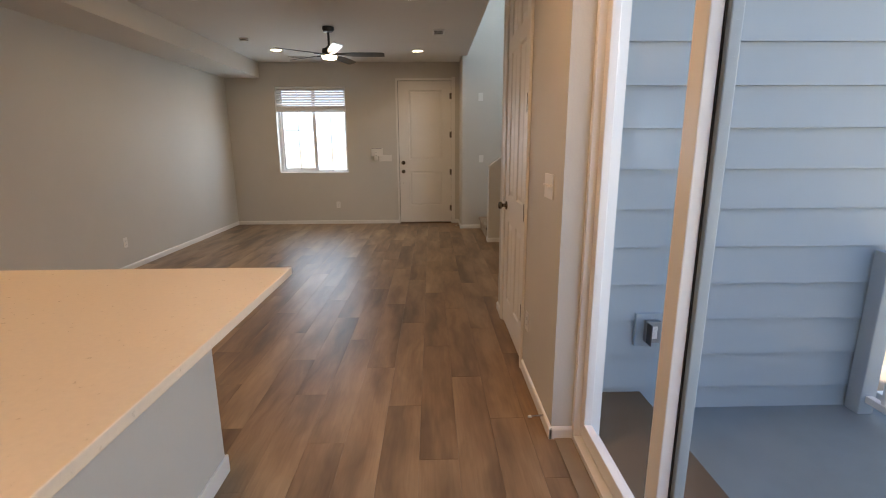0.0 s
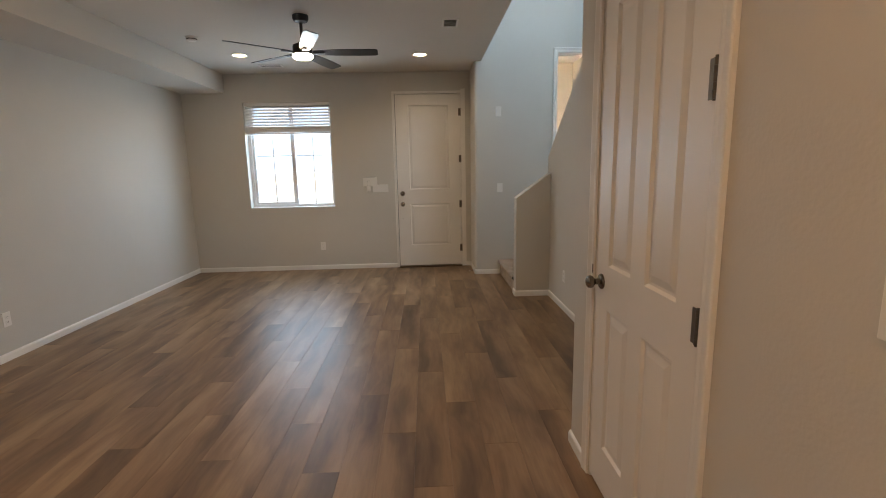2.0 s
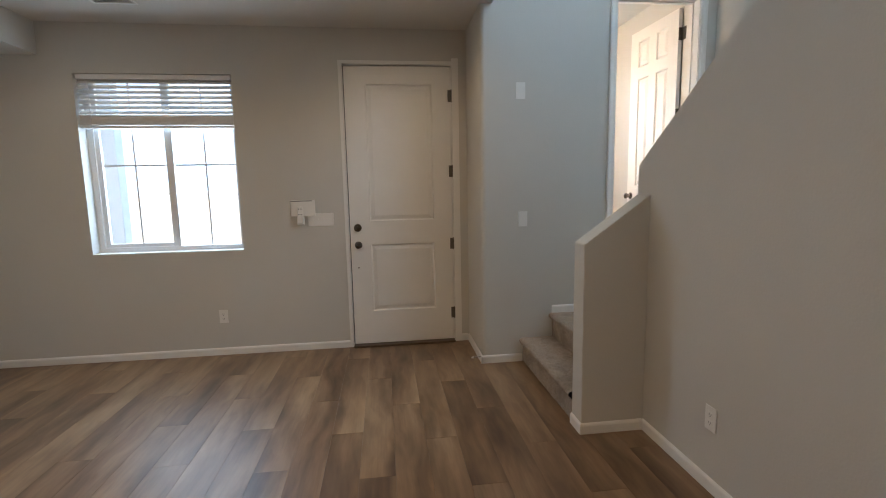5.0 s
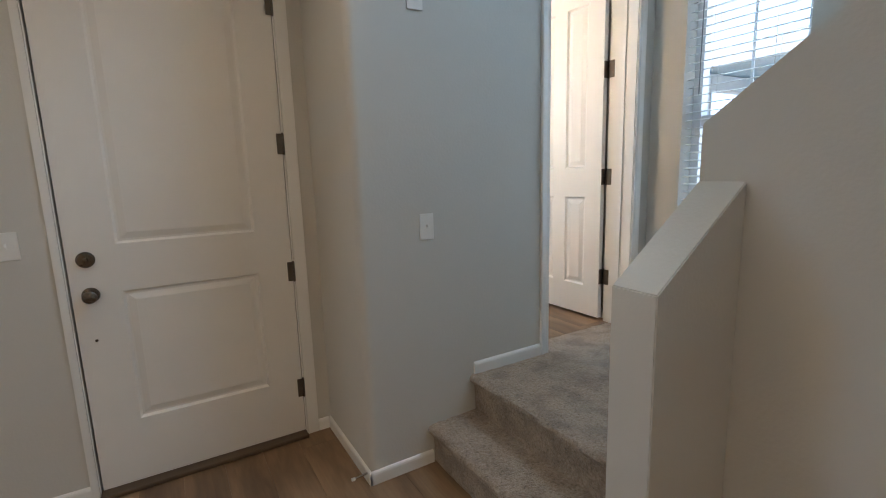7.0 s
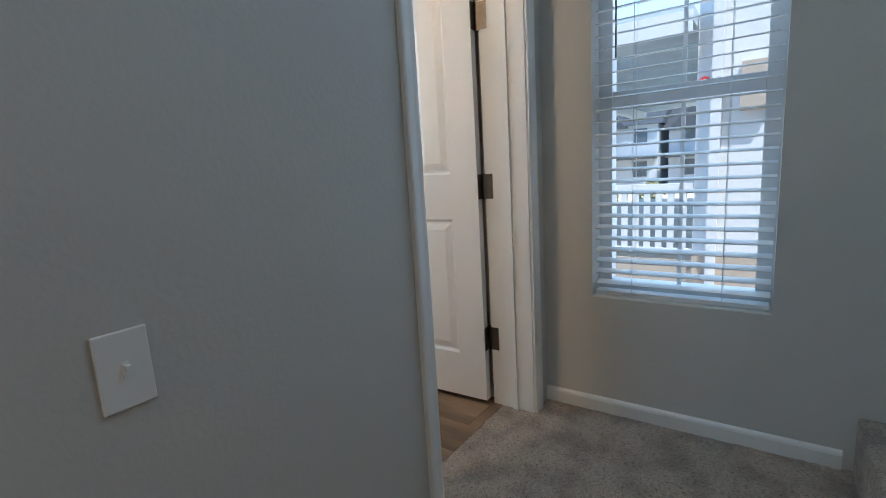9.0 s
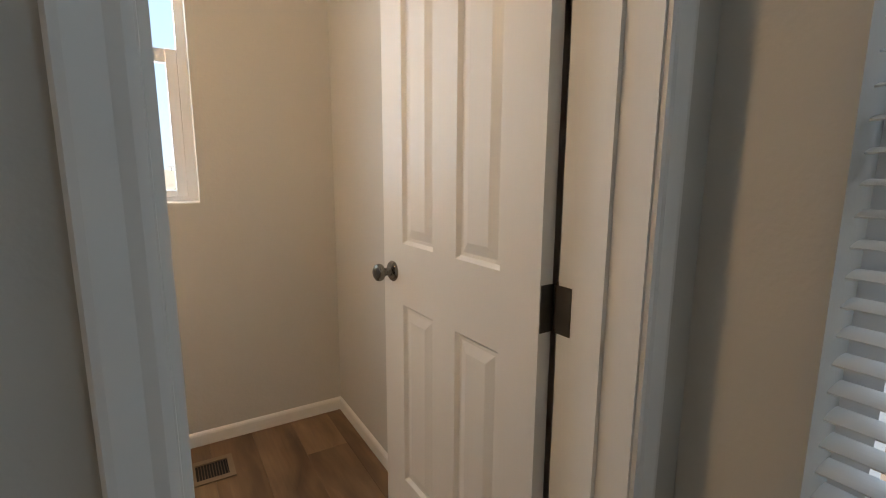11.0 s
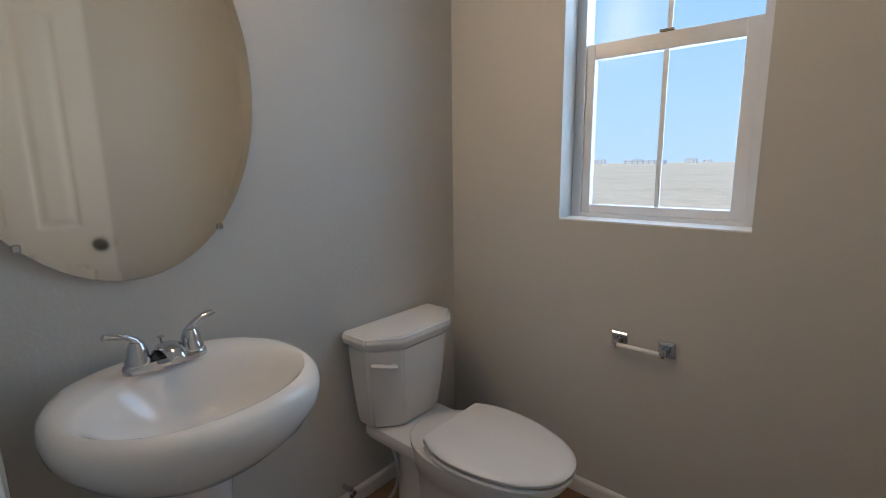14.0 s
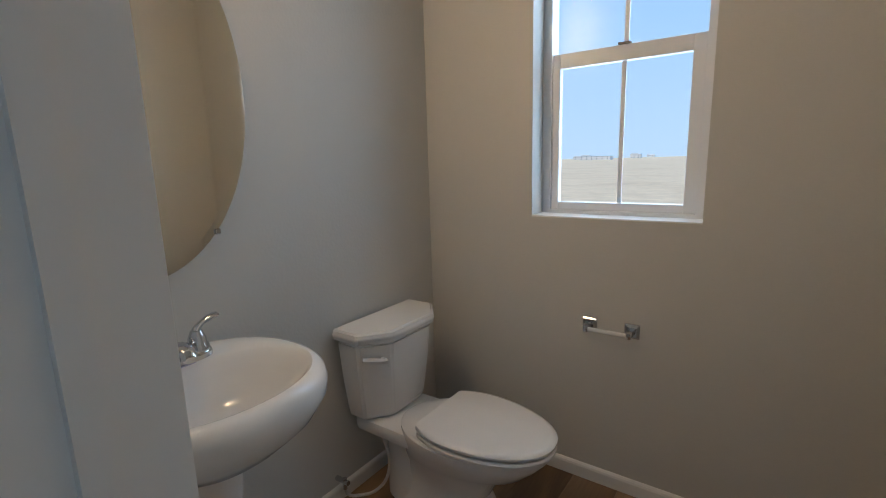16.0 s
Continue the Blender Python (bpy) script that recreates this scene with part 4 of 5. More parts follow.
plate("wall_plate", "white blank cover plate on the stair wall", "wall plate", on_west_face(XM, 4.525, 0.60), 0.14, 0.118, "blank")
plate("wall_plate", "white data plate with dark jacks", "wall plate", on_west_face(XM, 4.50, 0.385), 0.072, 0.116, "data")
plate("wall_outlet", "white duplex wall outlet near the floor", "wall outlet", on_west_face(XM, 4.39, 0.345), 0.072, 0.116, "duplex", "wall outlets")
plate("wall_plate", "pale plate with a dark brush slot near the floor", "wall plate", on_west_face(XM, 4.195, 0.21), 0.05, 0.118, "slot")
plate("wall_outlet", "white duplex wall outlet on the long wall", "wall outlet", on_east_face(XW, 4.86, 0.325), 0.072, 0.116, "duplex", "wall outlets")
plate("wall_outlet", "white duplex wall outlet below the window", "wall outlet", on_y(-1.47, YF, 0.345), 0.072, 0.116, "duplex", "wall outlets")
plate("light_switch", "white four-gang toggle light switch beside the entry door", "light switch", on_y(-0.600, YF, 1.164), 0.222, 0.112, "toggle4", "light switches")
ip = empty("intercom_panel", "flat white wall panel with a dark slot along its top", "wall panel", m=on_y(-0.745, YF, 1.268))
part("panel", boxmesh(-0.102, 0.102, -0.022, -0.0005, -0.070, 0.068, bevel=0.004), M_PLATE, ip)
part("slot", boxmesh(-0.100, 0.080, -0.0235, -0.022, 0.058, 0.064), M_DARK, ip, "dark thin slot")
rm = empty("fan_remote", "white fan remote in its wall cradle", "remote control", m=on_y(-0.765, YF - 0.022, 1.204))
part("cradle", boxmesh(-0.030, 0.030, -0.018, -0.0005, -0.078, -0.010, bevel=0.004), M_PLATE, rm)
part("remote", boxmesh(-0.024, 0.024, -0.030, -0.008, -0.070, 0.078, bevel=0.006), M_PLATE, rm)
for x in (-0.010, 0.010):
    for z in (0.012, 0.058):
        part("button", boxmesh(x - 0.004, x + 0.004, -0.0315, -0.030, z - 0.004, z + 0.004), M_DARK, rm, "dark button")


def door_bumper(x, y, z, dx, dy):
    d = empty("door_stop", "white spring door stop on the baseboard", "door stop", "door stops", m=Matrix.Translation((x, y, z)))
    part("spring", cyl(bmesh.new(), (0, 0, 0), (dx * 0.06, dy * 0.06, -0.004), 0.005, 0.004, 12), M_CHROME, d, "shiny spring")
    part("tip", cyl(bmesh.new(), (dx * 0.06, dy * 0.06, -0.004), (dx * 0.076, dy * 0.076, -0.005), 0.007, seg=12), M_PLATE, d, "white rubber tip")


door_bumper(XC - 0.012, 1.70, 0.05, -1, 0)
door_bumper(XR - 0.012, YS + 0.02, 0.05, -1, 0)

# ---------------------------------------------------------------- kitchen island
isl = empty("kitchen_island", "kitchen island with a painted drywall base", "kitchen island")
part("body", boxmesh(-1.45, -0.70, -1.3, 1.385, 0, 0.883), M_WALL, isl)
bm = bmesh.new()
box(bm, -0.70, -0.688, -1.3, 1.397, 0.0, 0.083, 0.003)
part("baseboard", bm, M_TRIM, isl)
part("baseboard", boxmesh(-1.45, -0.70, 1.385, 1.397, 0, 0.083, bevel=0.003), M_TRIM, isl)
tagged(part("countertop", boxmesh(-1.56, -0.360, -1.4, 1.424, 0.885, 0.915, bevel=0.003), M_COUNTER), "cream quartz countertop on the island", "countertop")

# ---------------------------------------------------------------- deck outside the sliding door
structure("deck_floor", boxmesh(1.0, 2.95, -2.5, 2.018, -0.20, -0.106), M_DECK, "grey painted deck floor", "deck")
# unseen mass above the rooms, its height set to keep sun off the deck
structure("unseen_upper_storey", boxmesh(XW - 0.15, 0.64, YB - 0.15, YF + 0.17, ZC + 0.26, 7.6), M_SIDING, "unseen blue-grey upper storey block, sized to shade the deck", "house wall")
sw = empty("wall_siding", "blue-grey horizontal lap siding on the outside wall", "siding", kind="structure")
bm = bmesh.new()
loft(bm, [[(x, 2.018, 0.003), (x, 1.990, 0.003), (x, 1.990, 0.008), (x, 2.012, 0.2085), (x, 2.018, 0.2085)] for x in (0.99, 2.77)])
me = mesh_of("siding_board", bm, M_SIDING)
for k in range(20):
    s = new("siding_board", me)
    s.parent, s.location = sw, (0, 0, -0.181 + 0.206 * k)
eo = empty("outdoor_outlet", "weatherproof outdoor outlet with open grey cover", "outdoor outlet", m=Matrix.Translation((1.41, 1.996, 0.39)))
part("mount_block", boxmesh(-0.085, 0.085, -0.022, 0.0, -0.095, 0.095, bevel=0.004), M_SIDING, eo, "blue-grey mounting block")
part("box", boxmesh(-0.040, 0.040, -0.062, -0.022, -0.062, 0.062, bevel=0.006), M_STEEL, eo)
part("cover", boxmesh(-0.040, -0.034, -0.115, -0.062, -0.058, 0.058, bevel=0.002), M_RUBBER, eo, "dark hinged cover")
part("socket", boxmesh(-0.018, 0.018, -0.065, -0.062, -0.035, 0.035), M_PLATE, eo)
rl = empty("deck_railing", "grey metal deck railing with top rail and balusters", "railing")
part("post", boxmesh(2.60, 2.69, 1.895, 1.985, -0.106, 0.83, bevel=0.006), M_SIDING, rl)
part("top_rail", boxmesh(2.60, 2.69, -2.4, 1.893, 0.775, 0.83, bevel=0.006), M_SIDING, rl)
part("bottom_rail", boxmesh(2.625, 2.665, -2.4, 1.893, -0.03, 0.01, bevel=0.004), M_HOUSE, rl)
bm = mesh_of("baluster", boxmesh(-0.012, 0.012, -0.012, 0.012, 0.01, 0.776), M_HOUSE)
for k in range(36):
    b = new("baluster", bm)
    b.parent, b.location = rl, (2.645, 1.80 - 0.115 * k, 0)
structure("deck_kerb", boxmesh(2.80, 2.95, -2.5, 2.018, -0.106, -0.03, bevel=0.006), M_HOUSE, "white deck edge board", "trim")

# ---------------------------------------------------------------- powder room fixtures
SYC = 7.905     # basin and mirror centre
mi = empty("wall_mirror", "oval frameless wall mirror with four small clips", "mirror", m=pose(PX0 + 0.0075, 7.887, 1.912, 0, 0, 1.2))
seg = 96
rings = []
for rx, rz, d in ((0.345, 0.50, 0.0015), (0.345, 0.50, 0.0052), (0.322, 0.477, 0.0060)):
    rings.append([(d, rx * math.cos(2 * math.pi * k / seg), rz * math.sin(2 * math.pi * k / seg)) for k in range(seg)])
part("glass", loft(bmesh.new(), rings), M_MIRROR, mi)
for y, z in ((-0.212, -0.392), (0.216, -0.392), (-0.212, 0.392), (0.216, 0.392)):
    part("clip", boxmesh(0.001, 0.012, y - 0.008, y + 0.008, z - 0.008, z + 0.008, bevel=0.003), M_CHROME, mi, "small clear clip")


def oval(cx, cy, z, back, front, half, n=56, power=2.3):
    """A D-like ring: straight towards the wall (back), round in front."""
    pts = []
    for k in range(n):
        a = 2 * math.pi * k / n
        c, s = math.cos(a), math.sin(a)
        ex = 2 / power
        u = math.copysign(abs(c) ** ex, c)
        v = math.copysign(abs(s) ** ex, s)
        pts.append((cx + (front if u > 0 else back) * u, cy + half * v, z))
    return pts


bs = empty("pedestal_basin", "white porcelain pedestal basin on the powder room wall", "basin", m=Matrix.Translation((0, 0, 0)))
cx = PX0 + 0.235
bm = bmesh.new()
R = ZL + 0.825
rows = [oval(cx - 0.02, SYC, R - 0.185, 0.10, 0.12, 0.11), oval(cx, SYC, R - 0.165, 0.18, 0.19, 0.17), oval(cx, SYC, R - 0.115, 0.225, 0.245, 0.235), oval(cx, SYC, R - 0.068, 0.232, 0.269, 0.271),
        oval(cx, SYC, R - 0.038, 0.233, 0.272, 0.275), oval(cx, SYC, R - 0.016, 0.232, 0.266, 0.269), oval(cx, SYC, R - 0.004, 0.230, 0.252, 0.257),
        oval(cx + 0.006, SYC, R, 0.224, 0.234, 0.244, power=2.2), oval(cx + 0.050, SYC, R - 0.002, 0.166, 0.184, 0.232, power=2.1), oval(cx + 0.052, SYC, R - 0.009, 0.158, 0.176, 0.222, power=2.1),
        oval(cx + 0.053, SYC, R - 0.022, 0.148, 0.166, 0.208, power=2.1), oval(cx + 0.05, SYC, R - 0.045, 0.132, 0.150, 0.186, power=2.0), oval(cx + 0.045, SYC, R - 0.078, 0.110, 0.124, 0.152, power=2.0),
        oval(cx + 0.04, SYC, R - 0.108, 0.078, 0.086, 0.104, power=2.0), oval(cx + 0.033, SYC, R - 0.124, 0.040, 0.042, 0.048, power=2.0), oval(cx + 0.03, SYC, R - 0.127, 0.022, 0.022, 0.022, power=2.0)]
loft(bm, rows)
part("bowl", bm, M_PORC, bs, smooth=True)
bm = bmesh.new()
loft(bm, [oval(cx - 0.06, SYC, z, b, f, h) for z, b, f, h in ((ZL + 0.001, 0.11, 0.115, 0.115), (ZL + 0.05, 0.105, 0.105, 0.105), (ZL + 0.12, 0.085, 0.085, 0.085), (ZL + 0.45, 0.078, 0.080, 0.078), (ZL + 0.60, 0.090, 0.10, 0.095), (ZL + 0.66, 0.11, 0.13, 0.12))])
part("pedestal", bm, M_PORC, bs, smooth=True)
part("drain", lathe(bmesh.new(), [(0.022, 0), (0.022, 0.004), (0.012, 0.006), (0.001, 0.006)], (cx + 0.03, SYC, R - 0.1275), "z", 24), M_CHROME, bs, "chrome drain", True)
part("overflow_mark", boxmesh(PX0 + 0.142, PX0 + 0.146, SYC - 0.02, SYC + 0.028, R - 0.0005, R + 0.0006), M_PRINT, bs, "faint grey printed mark")
fa = empty("faucet", "chrome two-handle centerset faucet on the basin", "faucet", m=Matrix.Translation((PX0 + 0.108, SYC - 0.004, R)) @ Matrix.Diagonal((1.08, 1.1, 1.0, 1)))


def faucet_ring(rx, ry, z, n=40):
    """A rounded oblong ring, long along y."""
    pts = []
    for k in range(n):
        c, v = math.cos(2 * math.pi * k / n), math.sin(2 * math.pi * k / n)
        pts.append((rx * math.copysign(abs(c) ** 0.8, c), ry * math.copysign(abs(v) ** 0.65, v), z))
    return pts


bm = bmesh.new()
loft(bm, [faucet_ring(rx, ry, z) for rx, ry, z in ((0.029, 0.085, -0.001), (0.029, 0.085, 0.010), (0.027, 0.083, 0.016), (0.024, 0.079, 0.020))])
part("base_plate", bm, M_CHROME, fa, smooth=True)
for s in (-1, 1):
    h = part("handle_hub", lathe(bmesh.new(), [(0.026, 0.017), (0.0255, 0.028), (0.0215, 0.034), (0.0205, 0.050), (0.016, 0.062), (0.013, 0.070), (0.006, 0.074)], (0, 0.054 * s, 0), "z", 28), M_CHROME, fa, smooth=True)
    bm = bmesh.new()
    rows = []
    for y, z, w, t in ((0.052, 0.062, 0.012, 0.011), (0.057, 0.076, 0.0105, 0.009), (0.068, 0.086, 0.010, 0.0075), (0.086, 0.093, 0.0115, 0.0085), (0.102, 0.098, 0.0120, 0.008), (0.110, 0.099, 0.0105, 0.007)):
        a = math.atan2(0.03, 0.06) if y > 0.08 else 1.1
        rows.append([(w * math.cos(u), s * (y - t * math.sin(u) * math.sin(a)), z + t * math.sin(u) * math.cos(a)) for u in [2 * math.pi * k / 16 for k in range(16)]])
    loft(bm, rows)
    part("lever", bm, M_CHROME, h, smooth=True)
bm = bmesh.new()
rows = []
for x, z, w, t in ((-0.016, 0.022, 0.026, 0.012), (-0.006, 0.036, 0.025, 0.014), (0.008, 0.046, 0.025, 0.013), (0.030, 0.050, 0.023, 0.011), (0.052, 0.046, 0.020, 0.010), (0.070, 0.037, 0.018, 0.010), (0.076, 0.028, 0.016, 0.008)):
    rows.append([(x + 0.35 * t * math.sin(u), w * math.cos(u), z + t * math.sin(u)) for u in [2 * math.pi * k / 20 for k in range(20)]])
loft(bm, rows)
part("spout", bm, M_CHROME, fa, "low arched chrome spout", True)
part("lift_rod", lathe(bmesh.new(), [(0.0025, 0.02), (0.0025, 0.056), (0.007, 0.059), (0.007, 0.062), (0.001, 0.064)], (-0.024, 0, 0), "z", 14), M_CHROME, fa, smooth=True)

# toilet, tank to the wall
TY = 8.725
to = empty("toilet", "white porcelain two-piece toilet with closed lid", "toilet", m=Matrix.Translation((0, -0.006, 0.02 * ZL)) @ Matrix.Diagonal((1, 1, 0.98, 1)))


def tank_ring(z, x0, x1, half, cut):
    return [(x0, TY - half, z), (x1 - cut, TY - half, z), (x1, TY - half + cut * 1.25, z), (x1, TY + half - cut * 1.25, z), (x1 - cut, TY + half, z), (x0, TY + half, z)]


bm = bmesh.new()
loft(bm, [tank_ring(ZL + z, PX0 + 0.018, PX0 + x1, h, c) for z, x1, h, c in ((0.342, 0.165, 0.172, 0.068), (0.37, 0.180, 0.182, 0.074), (0.52, 0.196, 0.203, 0.078), (0.675, 0.206, 0.216, 0.080))])
bmesh.ops.bevel(bm, geom=[e for e in bm.edges], offset=0.009, segments=3, affect="EDGES")
part("tank", bm, M_PORC, to, smooth=True)
bm = bmesh.new()
loft(bm, [tank_ring(ZL + z, PX0 + 0.010, PX0 + x1, h, c) for z, x1, h, c in ((0.676, 0.214, 0.222, 0.082), (0.690, 0.222, 0.230, 0.085), (0.712, 0.223, 0.231, 0.085), (0.724, 0.216, 0.224, 0.082))])
bmesh.ops.bevel(bm, geom=[e for e in bm.edges], offset=0.006, segments=3, affect="EDGES")
part("tank_lid", bm, M_PORC, to, smooth=True)
bm = bmesh.new()
LX, LY = PX0 + 0.164, TY - 0.166      # middle of the chamfered tank corner


def on_chamfer(u, d, z):
    return (LX + 0.625 * u + 0.78 * d, LY + 0.78 * u - 0.625 * d, ZL + z)


loft(bm, [[on_chamfer(0.030 + 0.013 * math.cos(a), d, 0.606 + 0.013 * math.sin(a)) for a in [2 * math.pi * k / 16 for k in range(16)]] for d in (-0.004, 0.010)])
loft(bm, [[on_chamfer(u, 0.008 + d, z + b) for d, b in ((0, -h), (0.010, -0.7 * h), (0.013, 0.4 * h), (0.004, h), (0, h))] for u, z, h in ((0.044, 0.606, 0.010), (0.020, 0.607, 0.011), (-0.020, 0.612, 0.013), (-0.046, 0.617, 0.011))])
part("flush_lever", bm, M_SEAT, to, "white flush lever", True)


def bowl_ring(z, xb, xf, half, n=48):
    """An egg-shaped ring with its point to +x."""
    pts = []
    mid = xb + (xf - xb) * 0.42
    for k in range(n):
        a = 2 * math.pi * k / n
        c, s = math.cos(a), math.sin(a)
        pts.append((mid + (xf - mid if c > 0 else mid - xb) * c, TY - 0.02 + half * math.copysign(abs(s) ** 0.92, s), ZL + z))
    return pts


bm = bmesh.new()
BX = PX0
loft(bm, [bowl_ring(0.001, BX + 0.15, BX + 0.625, 0.128), bowl_ring(0.022, BX + 0.152, BX + 0.622, 0.126), bowl_ring(0.045, BX + 0.165, BX + 0.595, 0.110), bowl_ring(0.12, BX + 0.19, BX + 0.56, 0.098), bowl_ring(0.20, BX + 0.20, BX + 0.60, 0.112), bowl_ring(0.255, BX + 0.20, BX + 0.70, 0.150),
          bowl_ring(0.308, BX + 0.20, BX + 0.755, 0.174), bowl_ring(0.338, BX + 0.20, BX + 0.780, 0.182), bowl_ring(0.356, BX + 0.20, BX + 0.780, 0.182), bowl_ring(0.362, BX + 0.21, BX + 0.773, 0.176)])
part("bowl", bm, M_PORC, to, smooth=True)
part("deck", boxmesh(BX + 0.03, BX + 0.36, TY - 0.165, TY + 0.135, ZL + 0.282, ZL + 0.343, bevel=0.02), M_PORC, to, smooth=True)
part("trapway", loft(bmesh.new(), [bowl_ring(z, BX + 0.10, BX + 0.36, h) for z, h in ((0.001, 0.10), (0.18, 0.09), (0.34, 0.10))]), M_PORC, to, smooth=True)
for z, x1, h, nm in ((0.362, 0.800, 0.188, "seat"), (0.389, 0.802, 0.190, "seat_lid")):
    bm = bmesh.new()

    def flat_back(ring, xmin):
        return [(max(x, xmin), y, zz) for x, y, zz in ring]
    t = 0.020
    loft(bm, [flat_back(bowl_ring(z + dz, BX + 0.26, BX + x1 - i, h - i), BX + 0.345) for dz, i in ((0, 0.012), (0.004, 0.001), (t - 0.008, 0), (t - 0.002, 0.005), (t + (0.002 if nm == "seat_lid" else 0), 0.02))])
    part(nm, bm, M_SEAT, to, smooth=True)
for s in (-1, 1):
    part("seat_hinge", boxmesh(BX + 0.315, BX + 0.350, TY - 0.02 + s * 0.075 - 0.018, TY - 0.02 + s * 0.075 + 0.018, ZL + 0.352, ZL + 0.380, bevel=0.005), M_SEAT, to, smooth=True)
    part("floor_bolt_cap", lathe(bmesh.new(), [(0.016, 0), (0.015, 0.010), (0.008, 0.017), (0.001, 0.018)], (BX + 0.33, TY - 0.02 + s * 0.118, ZL + 0.001), "z", 18), M_PORC, to, smooth=True)
part("tank_bolt", cyl(bmesh.new(), (BX + 0.12, TY - 0.11, ZL + 0.34), (BX + 0.12, TY - 0.11, ZL + 0.372), 0.009, seg=12), M_RUBBER, to, "dark rubber tank washer")
hs = empty("supply_hose", "grey braided water supply hose with shut-off valve", "hose", m=Matrix.Translation((0, 0, 0)))
tube("hose", [(PX0 + 0.10, TY - 0.14, ZL + 0.365), (PX0 + 0.15, TY - 0.135, ZL + 0.26), (PX0 + 0.175, TY - 0.14, ZL + 0.14), (PX0 + 0.135, TY - 0.17, ZL + 0.05), (PX0 + 0.08, TY - 0.215, ZL + 0.030), (PX0 + 0.05, TY - 0.245, ZL + 0.040), (PX0 + 0.045, TY - 0.255, ZL + 0.075)], 0.006, M_HOSE, hs)
bm = cyl(bmesh.new(), (PX0 + 0.001, TY - 0.255, ZL + 0.10), (PX0 + 0.065, TY - 0.255, ZL + 0.10), 0.010, seg=16)
cyl(bm, (PX0 + 0.045, TY - 0.255, ZL + 0.07), (PX0 + 0.045, TY - 0.255, ZL + 0.115), 0.009, seg=16)
part("valve", bm, M_CHROME, hs, "chrome shut-off valve", True)

tp = empty("toilet_paper_holder", "chrome toilet paper holder with white roller, empty", "paper holder", m=Matrix.Translation((1.645, PY1, 1.062)))
for s in (-1, 1):
    x = 0.0785 * s
    bm = bmesh.new()
    loft(bm, [[(x - a, -d, -a), (x + a, -d, -a), (x + a, -d, a), (x - a, -d, a)] for a, d in ((0.027, 0.0005), (0.027, 0.006), (0.022, 0.009), (0.017, 0.016))])
    box(bm, x - 0.009, x + 0.009, -0.062, -0.014, -0.014, 0.010, 0.003)
    part("post", bm, M_CHROME, tp, "polished square chrome post", True)
part("roller", lathe(bmesh.new(), [(0.006, -0.074), (0.008, -0.070), (0.0085, 0.0), (0.008, 0.070), (0.006, 0.074)], (0, -0.052, -0.004), "x", 20), M_SEAT, tp, "white plastic roller", True)

vt = empty("floor_register", "tan metal floor register with dark louvres", "floor vent", m=Matrix.Translation((1.808, 8.905, ZL)))
W, D = 0.148, 0.083
part("frame", wall_boxes((-W, W, -D, -D + 0.026, 0.001, 0.007), (-W, W, D - 0.026, D, 0.001, 0.007), (-W, -W + 0.022, -D + 0.026, D - 0.026, 0.001, 0.007), (W - 0.022, W, -D + 0.026, D - 0.026, 0.001, 0.007), (-0.006, 0.006, -D + 0.026, D - 0.026, 0.001, 0.007)), M_VENT, vt)
# near-black sheet paints the shaded duct below the louvres
part("backing", boxmesh(-W + 0.022, W - 0.022, -D + 0.026, D - 0.026, 0.0006, 0.0012), M_DARK, vt, "dark sheet for the shade inside the duct")
me = mesh_of("louvre", boxmesh(-0.0014, 0.0014, -D + 0.026, D - 0.026, 0.0013, 0.005), M_THRESH)
for s in (-1, 1):
    for k in range(11):
        l = new("louvre", me)
        l.parent, l.location = vt, (s * (0.012 + 0.0105 * k + 0.004), 0, 0)

# vanity light above the mirror
vl = empty("vanity_light", "nickel vanity wall light with frosted shades", "wall light", m=Matrix.Translation((PX0, SYC, 2.62)))
part("backplate", boxmesh(0.001, 0.025, -0.20, 0.20, -0.035, 0.035, bevel=0.004), M_NICKEL, vl)
for y in (-0.13, 0.13):
    part("shade", lathe(bmesh.new(), [(0.03, 0.06), (0.045, 0.02), (0.055, -0.06), (0.002, -0.061)], (0.09, y, 0), "z", 24), glow_mat("frosted_shade", (1.0, 0.78, 0.52), 2.5), vl, "glowing frosted shade", True)
    part("arm", cyl(bmesh.new(), (0.02, y, 0.03), (0.09, y, 0.062), 0.008, seg=12), M_NICKEL, vl)
area_lamp("vanity_lamp_light", (PX0 + 0.15, SYC, 2.53), (2.1, 8.8, 1.80), 0.10, 0.36, 10.5, (1.0, 0.68, 0.40), spread=155)

# ---------------------------------------------------------------- outside
bm = bmesh.new()
n = 60
grid = []
for i in range(n + 1):
    row = []
    for j in range(n + 1):
        u, v = 2 * i / n - 1, 2 * j / n - 1
        x, y = 1500 * u * abs(u) ** 1.4, 1500 * v * abs(v) ** 1.4
        far = min(1.0, max(0.0, (math.hypot(x, y) - 40) / 300))
        row.append(bm.verts.new((x, y, -0.55 - 0.9 * min(1, math.hypot(x, y) / 60) + far * (0.6 * noise.noise((x * 0.004, y * 0.004, 0)) - 1.0))))
    grid.append(row)
for a, b in zip(grid, grid[1:]):
    for k in range(n):
        bm.faces.new((a[k], b[k], b[k + 1], a[k + 1]))
structure("ground", bm, M_FIELD, "dry yellow grass field reaching the horizon", "ground", True)
# pale daylight sky to the north and east, far behind the houses
bm = bmesh.new()
arc = [(1400 * math.sin(radians(a)), 1400 * math.cos(radians(a))) for a in range(-80, 131, 5)]
cols = [[bm.verts.new((x, y, z)) for z in (-20, 2000)] for x, y in arc]
for a, b in zip(cols, cols[1:]):
    bm.faces.new((a[0], b[0], b[1], a[1]))
structure("backdrop", bm, sky_mat("pale_blue_sky"), "pale blue hazy sky above the horizon", "sky")
